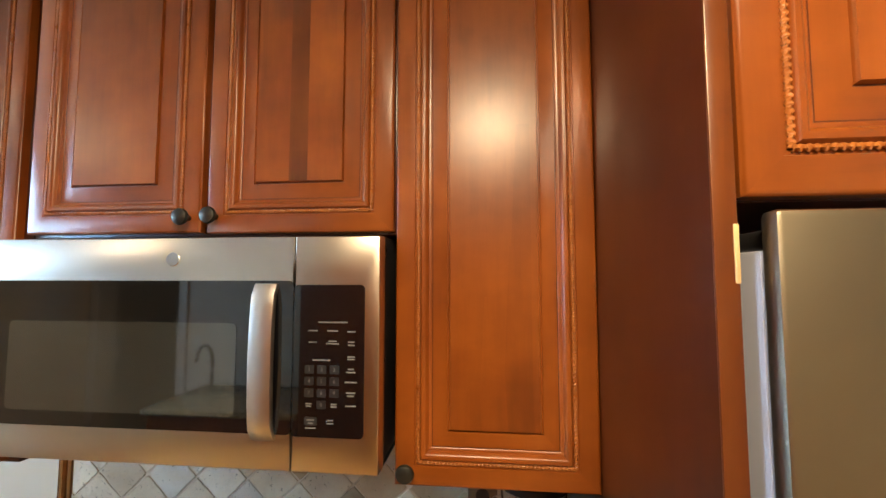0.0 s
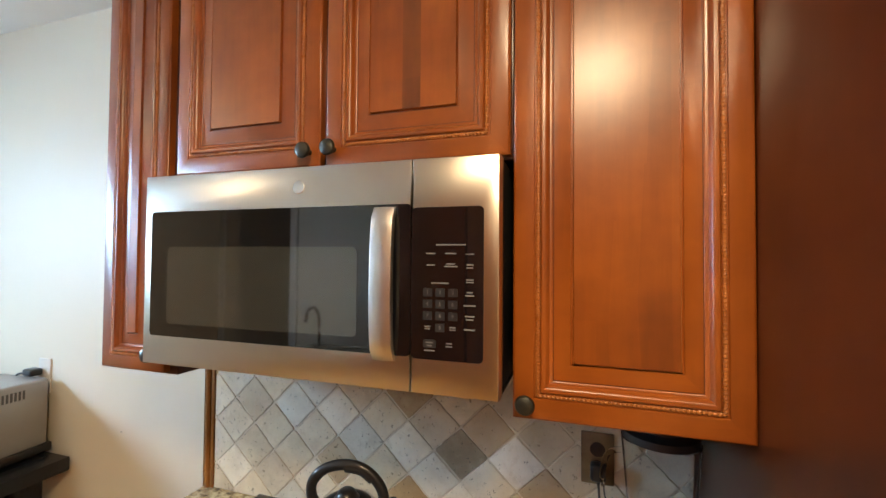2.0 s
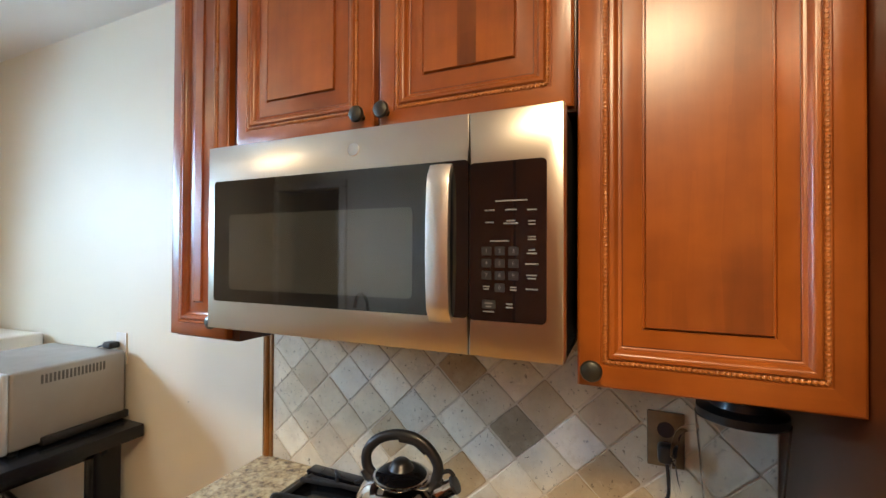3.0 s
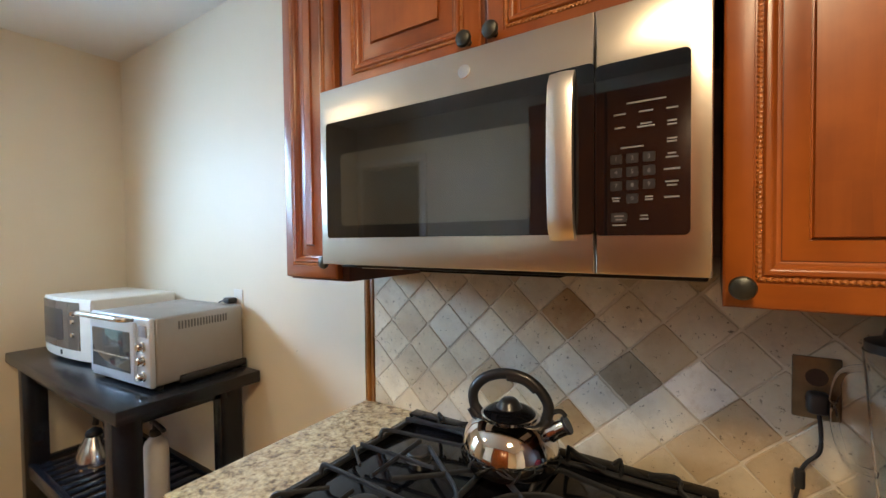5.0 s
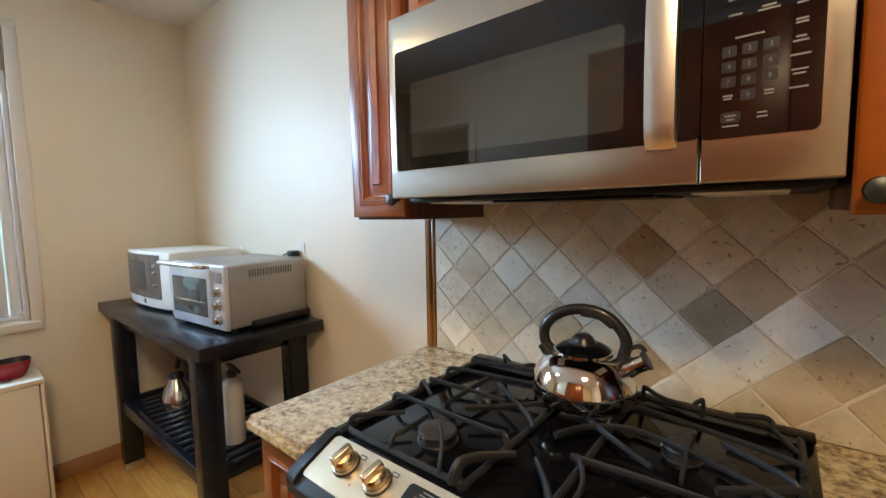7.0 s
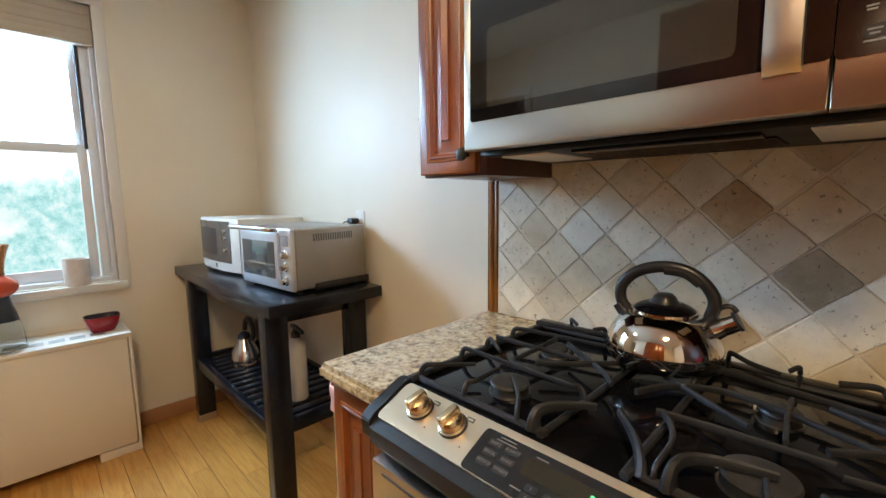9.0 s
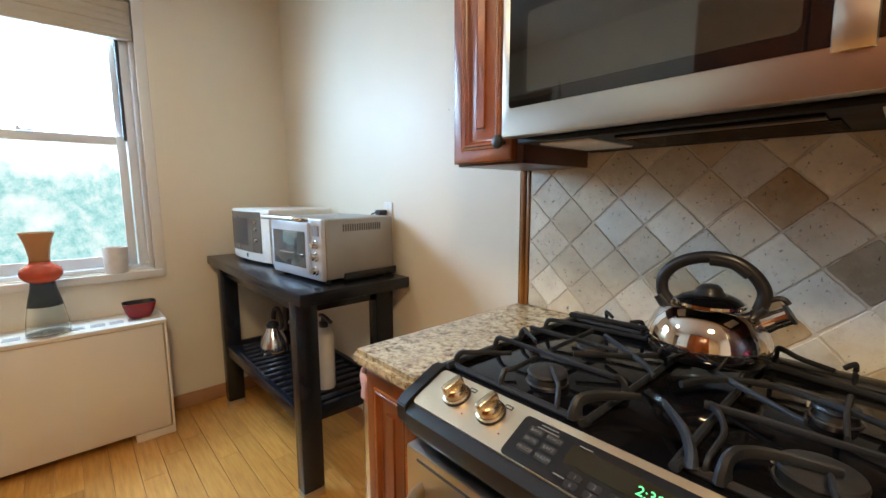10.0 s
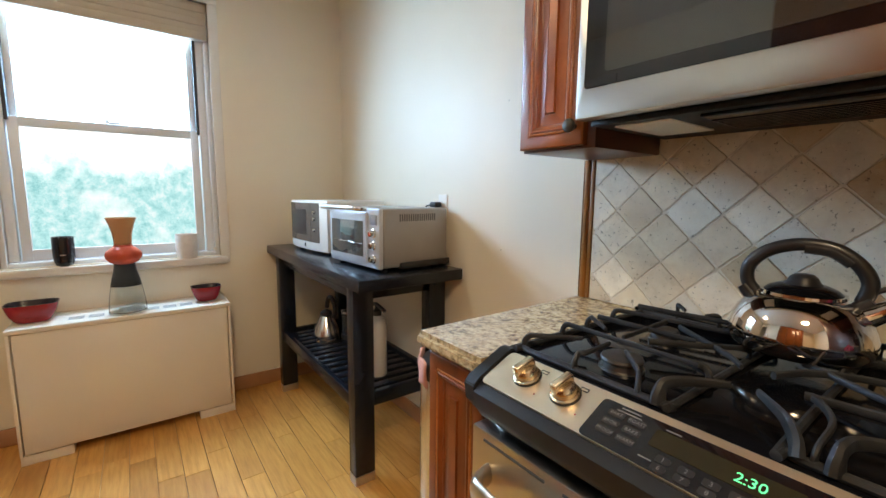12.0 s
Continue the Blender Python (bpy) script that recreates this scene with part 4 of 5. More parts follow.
for _x, _t in ((0.092, -12), (0.176, -12), (0.580, -12), (0.662, -12)):
    range_knob(_x, 0.040, _t)
_b = None
for _x in (0.092, 0.176, 0.580, 0.662):
    _b = panel_plate(panel_quad(_x + 0.014, _x + 0.030, 0.012, 0.0135, 0.0004), 0.0, 0.0016)
    _b = panel_plate(panel_quad(_x + 0.014, _x + 0.030, 0.0185, 0.020, 0.0004), 0.0, 0.0016, _b)
    _b = panel_plate(panel_quad(_x + 0.014, _x + 0.0155, 0.012, 0.020, 0.0004), 0.0, 0.0016, _b)
    _b = panel_plate(panel_quad(_x + 0.0285, _x + 0.030, 0.012, 0.020, 0.0004), 0.0, 0.0016, _b)
    part("burner_symbol", _b, "black_plastic", RG)
_b = None
for _x in (0.130, 0.214, 0.618, 0.700):
    part("red_mark", panel_plate(panel_quad(_x - 0.0014, _x + 0.0014, 0.066, 0.0688, 0.001), 0.0, 0.0016), "red", RG)

OD = part("oven_door", box(-0.004, 0.752, -0.662, -0.612, 0.17, 0.790, 0.006), "steel", RG, "brushed steel oven door")
_b = None
for _x in (0.030, 0.215, 0.400, 0.585):
    _b = box(_x, _x + 0.150, -0.6635, -0.655, 0.768, 0.7745, 0.002, bm=_b)
part("vent_slot", _b, "dark_gap", OD)
_pth = smooth_path([(0.045, -0.664, 0.708), (0.060, -0.700, 0.712), (0.105, -0.722, 0.715), (0.375, -0.728, 0.716), (0.645, -0.722, 0.715), (0.690, -0.700, 0.712), (0.705, -0.664, 0.708)], 8)
part("handle", sweep(_pth, 0.023, 16, 0.45), "steel", OD, "curved steel door handle")
part("oven_window", plate(rounded_rect(0.10, 0.65, 0.30, 0.62, 0.015), -0.6632, -0.655), "black_glass", OD)
part("drawer", box(-0.004, 0.752, -0.655, -0.612, 0.07, 0.165, 0.006), "steel", RG)

# burners
for _x, _y2, _r in ((0.188, -0.466, 0.034), (0.155, -0.238, 0.026), (0.580, -0.470, 0.040), (0.575, -0.245, 0.027)):
    _bn = part("burner", lathe([(0.0, 0.0), (_r + 0.007, 0.0), (_r + 0.006, 0.003), (_r + 0.003, 0.0035), (_r + 0.002, 0.0), (_r, 0.012), (_r - 0.003, 0.015), (0.0, 0.015)],
                              (_x, _y2, 0.9235), 36), "burner_alu", RG, "aluminium burner ring")
    part("burner_cap", lathe([(0.0, 0.0), (_r + 0.003, 0.0), (_r + 0.004, 0.003), (_r + 0.002, 0.0075), (_r - 0.006, 0.0095), (0.0, 0.0105)], (_x, _y2, 0.9388), 36), "cap", _bn, "matt black burner cap")
    part("igniter", lathe([(0.0, 0), (0.003, 0), (0.003, 0.012), (0.0, 0.013)], (_x - _r - 0.007, _y2 + 0.01, 0.928), 10), "trim", _bn)

# grates: a low rim with upturned corners, and arched fingers that meet over the burners
ZT, ZL = 0.958, 0.930


def rod(points, thick=0.0056, thin=None, flat=0.72):
    """A cast bar through (x, y, height), height 0 at the rim and 1 at the top."""
    pts = smooth_path([(x, y, ZL + h * (ZT - ZL)) for x, y, h in points], 5)
    n = len(pts)
    thin = thin or thick
    return sweep(pts, [thick + (thin - thick) * i / (n - 1) for i in range(n)], 8, flat)


def up_from(x, y, dx, dy):
    """The rise of a bar out of the rim, leaning on in the direction dx, dy."""
    return [(x, y, 0), (x + dx * 0.002, y + dy * 0.002, 0.55), (x + dx * 0.012, y + dy * 0.012, 0.95)]


def grate(x0, x1, y0, y1, bars, arms):
    g = thing("burner_grate", ((x0 + x1) / 2, (y0 + y1) / 2, 0.924), "matt black cast-iron grate with curved fingers, on the cooktop", "burner grate", "grates of the gas range")
    rim = smooth_path([(x0 + 0.02, y0, ZL), (x1 - 0.02, y0, ZL), (x1 - 0.004, y0 + 0.006, ZL), (x1, y0 + 0.03, ZL), (x1, y1 - 0.03, ZL), (x1 - 0.006, y1 - 0.004, ZL), (x1 - 0.03, y1, ZL),
                       (x0 + 0.03, y1, ZL), (x0 + 0.004, y1 - 0.006, ZL), (x0, y1 - 0.03, ZL), (x0, y0 + 0.02, ZL), (x0 + 0.005, y0 + 0.005, ZL)], 4)
    part("rim", sweep(rim, 0.0066, 8, closed=True), "iron", g)
    for p in bars:
        part("finger", rod(p, 0.0068, 0.0050), "iron", g)
    for p in arms:
        part("arm", rod(p, 0.0155, 0.0060, 0.60), "iron", g)
    for xx, yy in ((x0 + 0.02, y0 + 0.003), (x1 - 0.02, y0 + 0.003), (x0 + 0.02, y1 - 0.003), (x1 - 0.02, y1 - 0.003)):
        part("foot", box(xx - 0.007, xx + 0.007, yy - 0.004, yy + 0.004, 0.924, ZL, 0.001), "iron", g)
    return g


grate(0.018, 0.318, -0.557, -0.080, [
    up_from(0.022, -0.548, 1, 0.4) + [(0.048, -0.532, 1), (0.108, -0.474, 1)],
    up_from(0.018, -0.420, 1, 0) + [(0.060, -0.421, 1), (0.190, -0.425, 1), (0.303, -0.428, 1)],
    up_from(0.018, -0.328, 1, 0) + [(0.045, -0.340, 1), (0.100, -0.381, 1)],
    up_from(0.018, -0.222, 1, 0) + [(0.060, -0.214, 1), (0.160, -0.200, 1), (0.285, -0.184, 1)],
    [(0.036, -0.311, 1), (0.140, -0.307, 1), (0.247, -0.303, 1)],
    [(0.148, -0.222, 1), (0.150, -0.310, 1), (0.151, -0.400, 1)],
    [(0.186, -0.236, 1), (0.250, -0.285, 1), (0.316, -0.335, 0.98), (0.346, -0.372, 0.95)],
    [(0.193, -0.383, 1), (0.262, -0.325, 1), (0.318, -0.262, 0.9), (0.318, -0.250, 0)],
    up_from(0.150, -0.557, 0, 1) + [(0.158, -0.530, 1), (0.155, -0.457, 1)],
    up_from(0.268, -0.557, -0.5, 1) + [(0.248, -0.525, 1), (0.197, -0.469, 1)],
    up_from(0.318, -0.420, -1, 0) + [(0.300, -0.428, 1)],
    [(0.110, -0.080, 0), (0.110, -0.078, 0.9), (0.113, -0.086, 1.4), (0.135, -0.094, 1.1)],
    [(0.205, -0.080, 0), (0.205, -0.078, 0.8), (0.200, -0.086, 1.15), (0.180, -0.096, 1)],
    [(0.040, -0.140, 1), (0.120, -0.130, 1), (0.230, -0.112, 1), (0.318, -0.100, 0.6), (0.318, -0.098, 0)],
], [up_from(0.300, -0.557, 0.2, 1) + [(0.312, -0.520, 1), (0.334, -0.494, 1), (0.363, -0.468, 1)]])
grate(0.448, 0.742, -0.557, -0.075, [
    [(0.439, -0.419, 1), (0.513, -0.411, 1), (0.599, -0.407, 1), (0.648, -0.405, 1)],
    [(0.446, -0.415, 1), (0.464, -0.438, 1), (0.482, -0.485, 0.95), (0.482, -0.548, 0.7), (0.481, -0.557, 0)],
    [(0.403, -0.267, 1), (0.476, -0.321, 1), (0.552, -0.372, 1)],
    [(0.390, -0.372, 1), (0.425, -0.308, 1), (0.488, -0.268, 1), (0.553, -0.274, 1), (0.624, -0.300, 1), (0.735, -0.350, 0.9), (0.742, -0.353, 0)],
    [(0.588, -0.225, 1), (0.589, -0.300, 1), (0.596, -0.386, 1)],
    [(0.635, -0.222, 1), (0.685, -0.252, 1), (0.728, -0.287, 1), (0.742, -0.298, 0)],
    [(0.639, -0.374, 1), (0.693, -0.331, 1), (0.738, -0.297, 0.9), (0.742, -0.294, 0)],
    up_from(0.742, -0.420, -1, 0) + [(0.700, -0.424, 1), (0.655, -0.430, 1)],
    [(0.478, -0.165, 1), (0.560, -0.181, 1), (0.640, -0.195, 1), (0.715, -0.214, 1), (0.740, -0.222, 0.9), (0.742, -0.223, 0)],
    [(0.448, -0.262, 0), (0.450, -0.250, 0.9), (0.462, -0.205, 1), (0.478, -0.165, 1)],
    up_from(0.600, -0.557, 0, 1) + [(0.596, -0.530, 1), (0.590, -0.500, 1)],
    up_from(0.700, -0.557, -0.5, 1) + [(0.680, -0.525, 1), (0.640, -0.490, 1)],
    [(0.470, -0.075, 0), (0.470, -0.078, 1.1), (0.478, -0.090, 1.5), (0.510, -0.100, 1.2), (0.560, -0.110, 1)],
    [(0.585, -0.075, 0), (0.585, -0.073, 0.9), (0.583, -0.080, 1.4), (0.570, -0.090, 1.1)],
    [(0.640, -0.082, 0.9), (0.685, -0.074, 1.1), (0.700, -0.086, 1.0), (0.702, -0.110, 0.9), (0.742, -0.130, 0)],
], [[(0.466, -0.557, 0), (0.462, -0.548, 0.5), (0.450, -0.530, 0.9), (0.432, -0.505, 1), (0.397, -0.462, 1)],
    up_from(0.500, -0.557, 0.2, 1) + [(0.510, -0.520, 1), (0.540, -0.497, 1), (0.600, -0.482, 1)]])

# ---- whistling kettle ----
KT = thing("whistling_kettle", (0.3735, -0.192, 0.9600), "mirror-polished steel whistling kettle, black arched handle, on the grates", "kettle", turn=0, local=True)
part("body", lathe([(0.0, 0.0), (0.092, 0.0), (0.099, 0.004), (0.105, 0.012), (0.1085, 0.024), (0.108, 0.038), (0.104, 0.055), (0.096, 0.072), (0.085, 0.087), (0.072, 0.098), (0.061, 0.103), (0.060, 0.106), (0.0, 0.106)], seg=64), "chrome", KT, "mirror-polished body")
_ld = part("lid", lathe([(0.0, 0.105), (0.057, 0.105), (0.0575, 0.109), (0.050, 0.116), (0.036, 0.122), (0.0, 0.124)], seg=48), "enamel", KT, "black lid")
part("lid_knob", lathe([(0.030, 0.121), (0.024, 0.128), (0.021, 0.135), (0.014, 0.141), (0.0, 0.1425)], seg=28), "black_plastic", _ld)
part("lid_ring", lathe([(0.0585, 0.103), (0.0625, 0.103), (0.0625, 0.1085), (0.0585, 0.1085)], seg=48), "chrome", KT)
_ta = radians(8)
_cx = lambda r, z: (r * math.cos(_ta), r * math.sin(_ta), z)
part("handle", sweep(smooth_path([_cx(-0.070, 0.098), _cx(-0.084, 0.118), _cx(-0.083, 0.150), _cx(-0.056, 0.180), _cx(-0.012, 0.195), _cx(0.034, 0.191), _cx(0.068, 0.168), _cx(0.086, 0.136), _cx(0.080, 0.102)], 7),
                     0.0105, 12, 1.15, up=(math.sin(_ta), -math.cos(_ta), 0)), "black_plastic", KT, "black arched handle")
part("handle_grip", sweep(smooth_path([_cx(-0.003, 0.191), _cx(0.034, 0.187), _cx(0.062, 0.168)], 6), 0.011, 10, 1.1, up=(math.sin(_ta), -math.cos(_ta), 0)), "black_plastic", KT)
_sp = part("spout", sweep([_cx(0.076, 0.070), _cx(0.090, 0.080), _cx(0.108, 0.0925)], [0.024, 0.019, 0.0165], 20), "chrome", KT, "short polished spout")
part("whistle_cap", sweep([_cx(0.104, 0.0895), _cx(0.122, 0.1015)], [0.0175, 0.0175], 24), "chrome", _sp, "polished whistle cap")
part("whistle_ring", sweep([_cx(0.1222, 0.1017), _cx(0.127, 0.1048)], [0.0195, 0.0190], 24), "black_plastic", _sp, "black ring at the spout's end")
part("trigger", sweep(smooth_path([_cx(0.122, 0.121), _cx(0.112, 0.130), _cx(0.098, 0.126), _cx(0.086, 0.114)], 5), 0.0050, 8), "black_plastic", KT, "black whistle lever")
for _a in (-1, 1):
    part("handle_mount", sweep([_cx(_a * 0.074, 0.088), _cx(_a * 0.090, 0.108)], [0.014, 0.012], 12), "black_plastic", KT)


# ---- kitchen cart ----
CART = thing("kitchen_cart", (-1.5, -0.27, 0), "black-stained wooden kitchen cart with slatted lower shelf, against the wall", "kitchen cart")
part("tabletop", box(-2.188, -0.842, -0.514, -0.008, 0.864, 0.912, 0.004), "black_wood", CART, "thick satin-black tabletop")
for _x0, _y0, _d in ((-1.000, -0.495, 1), (-2.060, -0.495, 1), (-1.000, -0.125, 1), (-2.060, -0.125, 1)):
    _lg = part("leg", box(_x0, _x0 + 0.062, _y0, _y0 + 0.092, 0.042, 0.8635, 0.003), "black_wood", CART)
    part("steel_foot", box(_x0 + 0.0005, _x0 + 0.0615, _y0 + 0.0005, _y0 + 0.0915, 0.0, 0.0415, 0.002), "steel_foot", _lg, "brushed metal foot cap")
for _y0 in (-0.470, -0.075):
    part("apron", box(-1.997, -1.001, _y0, _y0 + 0.025, 0.806, 0.8635, 0.002), "black_wood", CART)
for _x0 in (-2.045, -0.985):
    part("apron", box(_x0, _x0 + 0.03, -0.402, -0.126, 0.806, 0.8635, 0.002), "black_wood", CART)
for _y0 in (-0.487, -0.065):
    part("shelf_rail", box(-1.997, -1.001, _y0, _y0 + 0.028, 0.335, 0.395, 0.003), "black_wood", CART)
for _x0 in (-2.048, -0.978):
    part("shelf_rail", box(_x0, _x0 + 0.028, -0.402, -0.126, 0.335, 0.395, 0.003), "black_wood", CART)
for _i in range(15):
    _x0 = -1.975 + _i * 0.0655
    part("slat", box(_x0, _x0 + 0.040, -0.458, -0.066, 0.366, 0.384, 0.002), "black_wood", CART)

# toaster oven
TO = thing("toaster_oven", (-1.155, -0.214, 0.912), "silver toaster oven, glass door and side vents, on the cart", "toaster oven", turn=5, local=True)
W2, D2 = 0.215, 0.185
part("case", box(-W2, W2, -D2 + 0.02, D2, 0.018, 0.268, 0.010, seg=3), "silver", TO, "silver-grey metal case")
_b = box(-W2, W2, -D2, -D2 + 0.0195, 0.016, 0.270, 0.007, seg=3)
FF = part("front_panel", _b, "toaster_front", TO, "brushed steel front")
part("oven_door", box(-W2 + 0.018, 0.128, -D2 - 0.012, -D2 + 0.001, 0.034, 0.252, 0.006), "toaster_front", TO)
_dg = part("door_glass", box(-W2 + 0.042, 0.106, -D2 - 0.0140, -D2 - 0.0115, 0.062, 0.214, 0.001), "oven_glass", TO, "dark reflective door glass")
part("oven_rack", sweep([(-0.165, -D2 - 0.0150, 0.118), (0.098, -D2 - 0.0150, 0.118)], 0.0012, 6), "chrome", TO)
part("door_handle", sweep(smooth_path([(-0.205, -D2 - 0.012, 0.262), (-0.195, -D2 - 0.048, 0.268), (-0.150, -D2 - 0.056, 0.270), (0.060, -D2 - 0.056, 0.270), (0.120, -D2 - 0.048, 0.268), (0.132, -D2 - 0.012, 0.262)], 6), 0.010, 12), "silver_front", TO, "round steel door handle")
part("display", box(0.146, 0.196, -D2 - 0.003, -D2 + 0.001, 0.200, 0.242, 0.001), "grey_side", TO)
for _z in (0.165, 0.115, 0.058):
    part("dial", lathe([(0.0, 0), (0.019, 0), (0.019, 0.004), (0.0145, 0.006), (0.0135, 0.020), (0.011, 0.023), (0.0, 0.023)], (0.172, -D2 - 0.0005, _z), 28, "y"), "chrome", TO, "polished dial")
_b = None
for _i in range(17):
    _b = box(W2 - 0.0005, W2 + 0.0012, -0.085 + _i * 0.0118, -0.079 + _i * 0.0118, 0.214, 0.244, bm=_b)
part("vent_slots", _b, "vent_grey", TO, "row of grey side vents")
part("crumb_tray", box(W2 - 0.020, W2 + 0.012, -0.085, D2 + 0.005, 0.010, 0.038, 0.003), "black_plastic", TO, "black tray edge")
for _x in (-0.18, 0.18):
    for _y3 in (-0.14, 0.14):
        part("foot", lathe([(0.0, 0), (0.014, 0), (0.016, 0.019), (0, 0.019)], (_x, _y3, 0), 16), "black_plastic", TO)

# white microwave
WM = thing("countertop_microwave", (-1.78, -0.215, 0.912), "cream-white microwave with grey curved door window, on the black cart", "microwave oven", turn=4, local=True)
part("case", box(-0.245, 0.245, -0.165, 0.185, 0.014, 0.290, 0.010, seg=3), "white_plastic", WM, "cream-white case")
_b = bmesh.new()
_prev = None
for _i in range(13):
    _t = _i / 12
    _x = -0.245 + 0.49 * _t
    _yy = -0.166 - 0.022 * math.sin(math.pi * _t) ** 0.7
    _r = [_b.verts.new(p) for p in ((_x, _yy, 0.016), (_x, _yy - 0.004, 0.030), (_x, _yy - 0.004, 0.276), (_x, _yy, 0.290), (_x, -0.163, 0.290), (_x, -0.163, 0.016))]
    if _prev:
        for _k in range(6):
            _b.faces.new((_prev[_k], _prev[(_k + 1) % 6], _r[(_k + 1) % 6], _r[_k]))
    else:
        _b.faces.new(_r)
    _prev = _r
_b.faces.new(_prev)
part("front", _b, "white_plastic", WM)


def bowed(x0, x1, z0, z1, mat, name, label="", out=0.0022):
    b = bmesh.new()
    prev = None
    for i in range(9):
        t = (x0 + (x1 - x0) * i / 8 + 0.245) / 0.49
        y = -0.170 - 0.022 * math.sin(math.pi * t) ** 0.7 - out
        r = [b.verts.new(p) for p in ((x0 + (x1 - x0) * i / 8, y, z0), (x0 + (x1 - x0) * i / 8, y, z1), (x0 + (x1 - x0) * i / 8, y + 0.004, z1), (x0 + (x1 - x0) * i / 8, y + 0.004, z0))]
        if prev:
            for k in range(4):
                b.faces.new((prev[k], prev[(k + 1) % 4], r[(k + 1) % 4], r[k]))
        else:
            b.faces.new(r)
        prev = r
    b.faces.new(prev)
    return part(name, b, mat, WM, label)


bowed(-0.238, 0.080, 0.062, 0.276, "grey_door", "door_window", "taupe-grey tinted door window")
bowed(-0.205, 0.030, 0.095, 0.240, "smoke", "viewing_pane", out=0.0032)
bowed(0.083, 0.172, 0.062, 0.276, "grey_door", "keypad")
for _z in (0.225, 0.190, 0.130):
    part("button", lathe([(0.0, 0), (0.011, 0), (0.009, 0.008), (0.0, 0.009)], (0.122, -0.189, _z), 16, "y"), "chrome", WM)
bowed(-0.005, 0.010, 0.032, 0.052, "black_plastic", "badge")
for _x in (-0.2, 0.2):
    for _y3 in (-0.13, 0.14):
        part("foot", lathe([(0.0, 0), (0.014, 0), (0.016, 0.015), (0, 0.015)], (_x, _y3, 0), 16), "black_plastic", WM)

# things on the cart's shelf
SK = thing("serving_kettle", (-1.755, -0.30, 0.384), "small brushed-steel kettle, black hooked handle, on the slatted shelf", "kettle", local=True)
part("body", lathe([(0, 0), (0.074, 0), (0.077, 0.012), (0.076, 0.035), (0.070, 0.065), (0.058, 0.095), (0.044, 0.122), (0.036, 0.142), (0, 0.152)], seg=40), "silver_front", SK)
part("lid", lathe([(0, 0.150), (0.036, 0.150), (0.030, 0.165), (0.010, 0.178), (0, 0.180)], seg=28), "black_plastic", SK)
part("handle", sweep(smooth_path([(0.040, 0.03, 0.135), (0.062, 0.03, 0.170), (0.058, 0.025, 0.225), (0.030, 0.02, 0.252), (0.000, 0.015, 0.240), (-0.012, 0.01, 0.185)], 6), 0.013, 10), "black_plastic", SK, "black handle")
FP = thing("coffee_press", (-1.66, -0.19, 0.384), "glass coffee press with metal lid, on the slatted shelf", "coffee press", local=True)
part("beaker", lathe([(0, 0), (0.048, 0), (0.048, 0.165), (0.046, 0.165), (0.046, 0.003), (0, 0.003)], seg=32), "smoke", FP)
part("lid", lathe([(0, 0.166), (0.053, 0.166), (0.052, 0.178), (0.02, 0.188), (0, 0.19)], seg=32), "silver_front", FP)
part("plunger", sweep([(0, 0, 0.188), (0, 0, 0.235)], 0.003, 8), "chrome", FP)
part("band", lathe([(0.049, 0.01), (0.053, 0.01), (0.053, 0.04), (0.049, 0.04)], seg=32), "black_plastic", FP)
PB = thing("pump_bottle", (-1.135, -0.285, 0.384), "tall off-white bottle with black pump top, on the slatted shelf", "bottle", local=True)
part("bottle", lathe([(0, 0), (0.042, 0), (0.044, 0.004), (0.044, 0.245), (0.038, 0.268), (0.022, 0.285), (0.018, 0.292), (0, 0.292)], seg=36), "bottle", PB)
_pt = part("pump_top", lathe([(0, 0.290), (0.021, 0.290), (0.021, 0.312), (0.012, 0.318), (0.010, 0.342), (0, 0.345)], seg=24), "black_plastic", PB)
part("nozzle", sweep(smooth_path([(-0.034, 0, 0.336), (0.0, 0, 0.340), (0.072, 0, 0.326)], 4), 0.009, 10), "black_plastic", PB)
_b = None
for _i, _x in enumerate((-1.09, -1.03)):
    tg = thing("paper_tag", (_x, -0.38, 0.384), "small pale paper tag lying on the shelf slats", "paper tag", local=True)
    part("card", box(-0.012, 0.018, -0.008, 0.008, 0.0002, 0.0015), "mug_white", tg)

# bin beside the base cabinet
BN = thing("waste_bin", (-0.374, -0.400, 0), "round brushed-steel pedal bin beside the base cabinet", "waste bin", local=True)
part("drum", lathe([(0, 0.05), (0.118, 0.05), (0.119, 0.06), (0.119, 0.70), (0.117, 0.705), (0, 0.705)], seg=48), "silver_front", BN)
part("base_ring", lathe([(0, 0), (0.123, 0), (0.124, 0.035), (0.120, 0.05), (0, 0.05)], seg=48), "black_plastic", BN, "black plastic base ring")
part("lid", lathe([(0.121, 0.700), (0.122, 0.722), (0.112, 0.742), (0.07, 0.755), (0, 0.76)], seg=48), "black_plastic", BN)
CL = thing("cleaning_cloth", (-0.374, -0.40, 0.705), "small folded pink cloth hanging on the bin", "cloth", local=True)
_b = bmesh.new()
_g = [[None] * 7 for _ in range(7)]
for _i in range(7):
    for _j in range(7):
        _a = radians(205 + _i * 11)
        _r = 0.124 + 0.003 * math.sin(_i * 2.1 + _j)
        _g[_i][_j] = _b.verts.new((_r * math.cos(_a), _r * math.sin(_a), 0.05 - 0.013 * _j + 0.004 * math.sin(_i * 1.7)))
for _i in range(6):
    for _j in range(6):
        _b.faces.new((_g[_i][_j], _g[_i + 1][_j], _g[_i + 1][_j + 1], _g[_i][_j + 1]))
_cl = part("fabric", _b, "cloth_pink", CL)
_md = _cl.modifiers.new("thick", "SOLIDIFY")
_md.thickness = 0.004

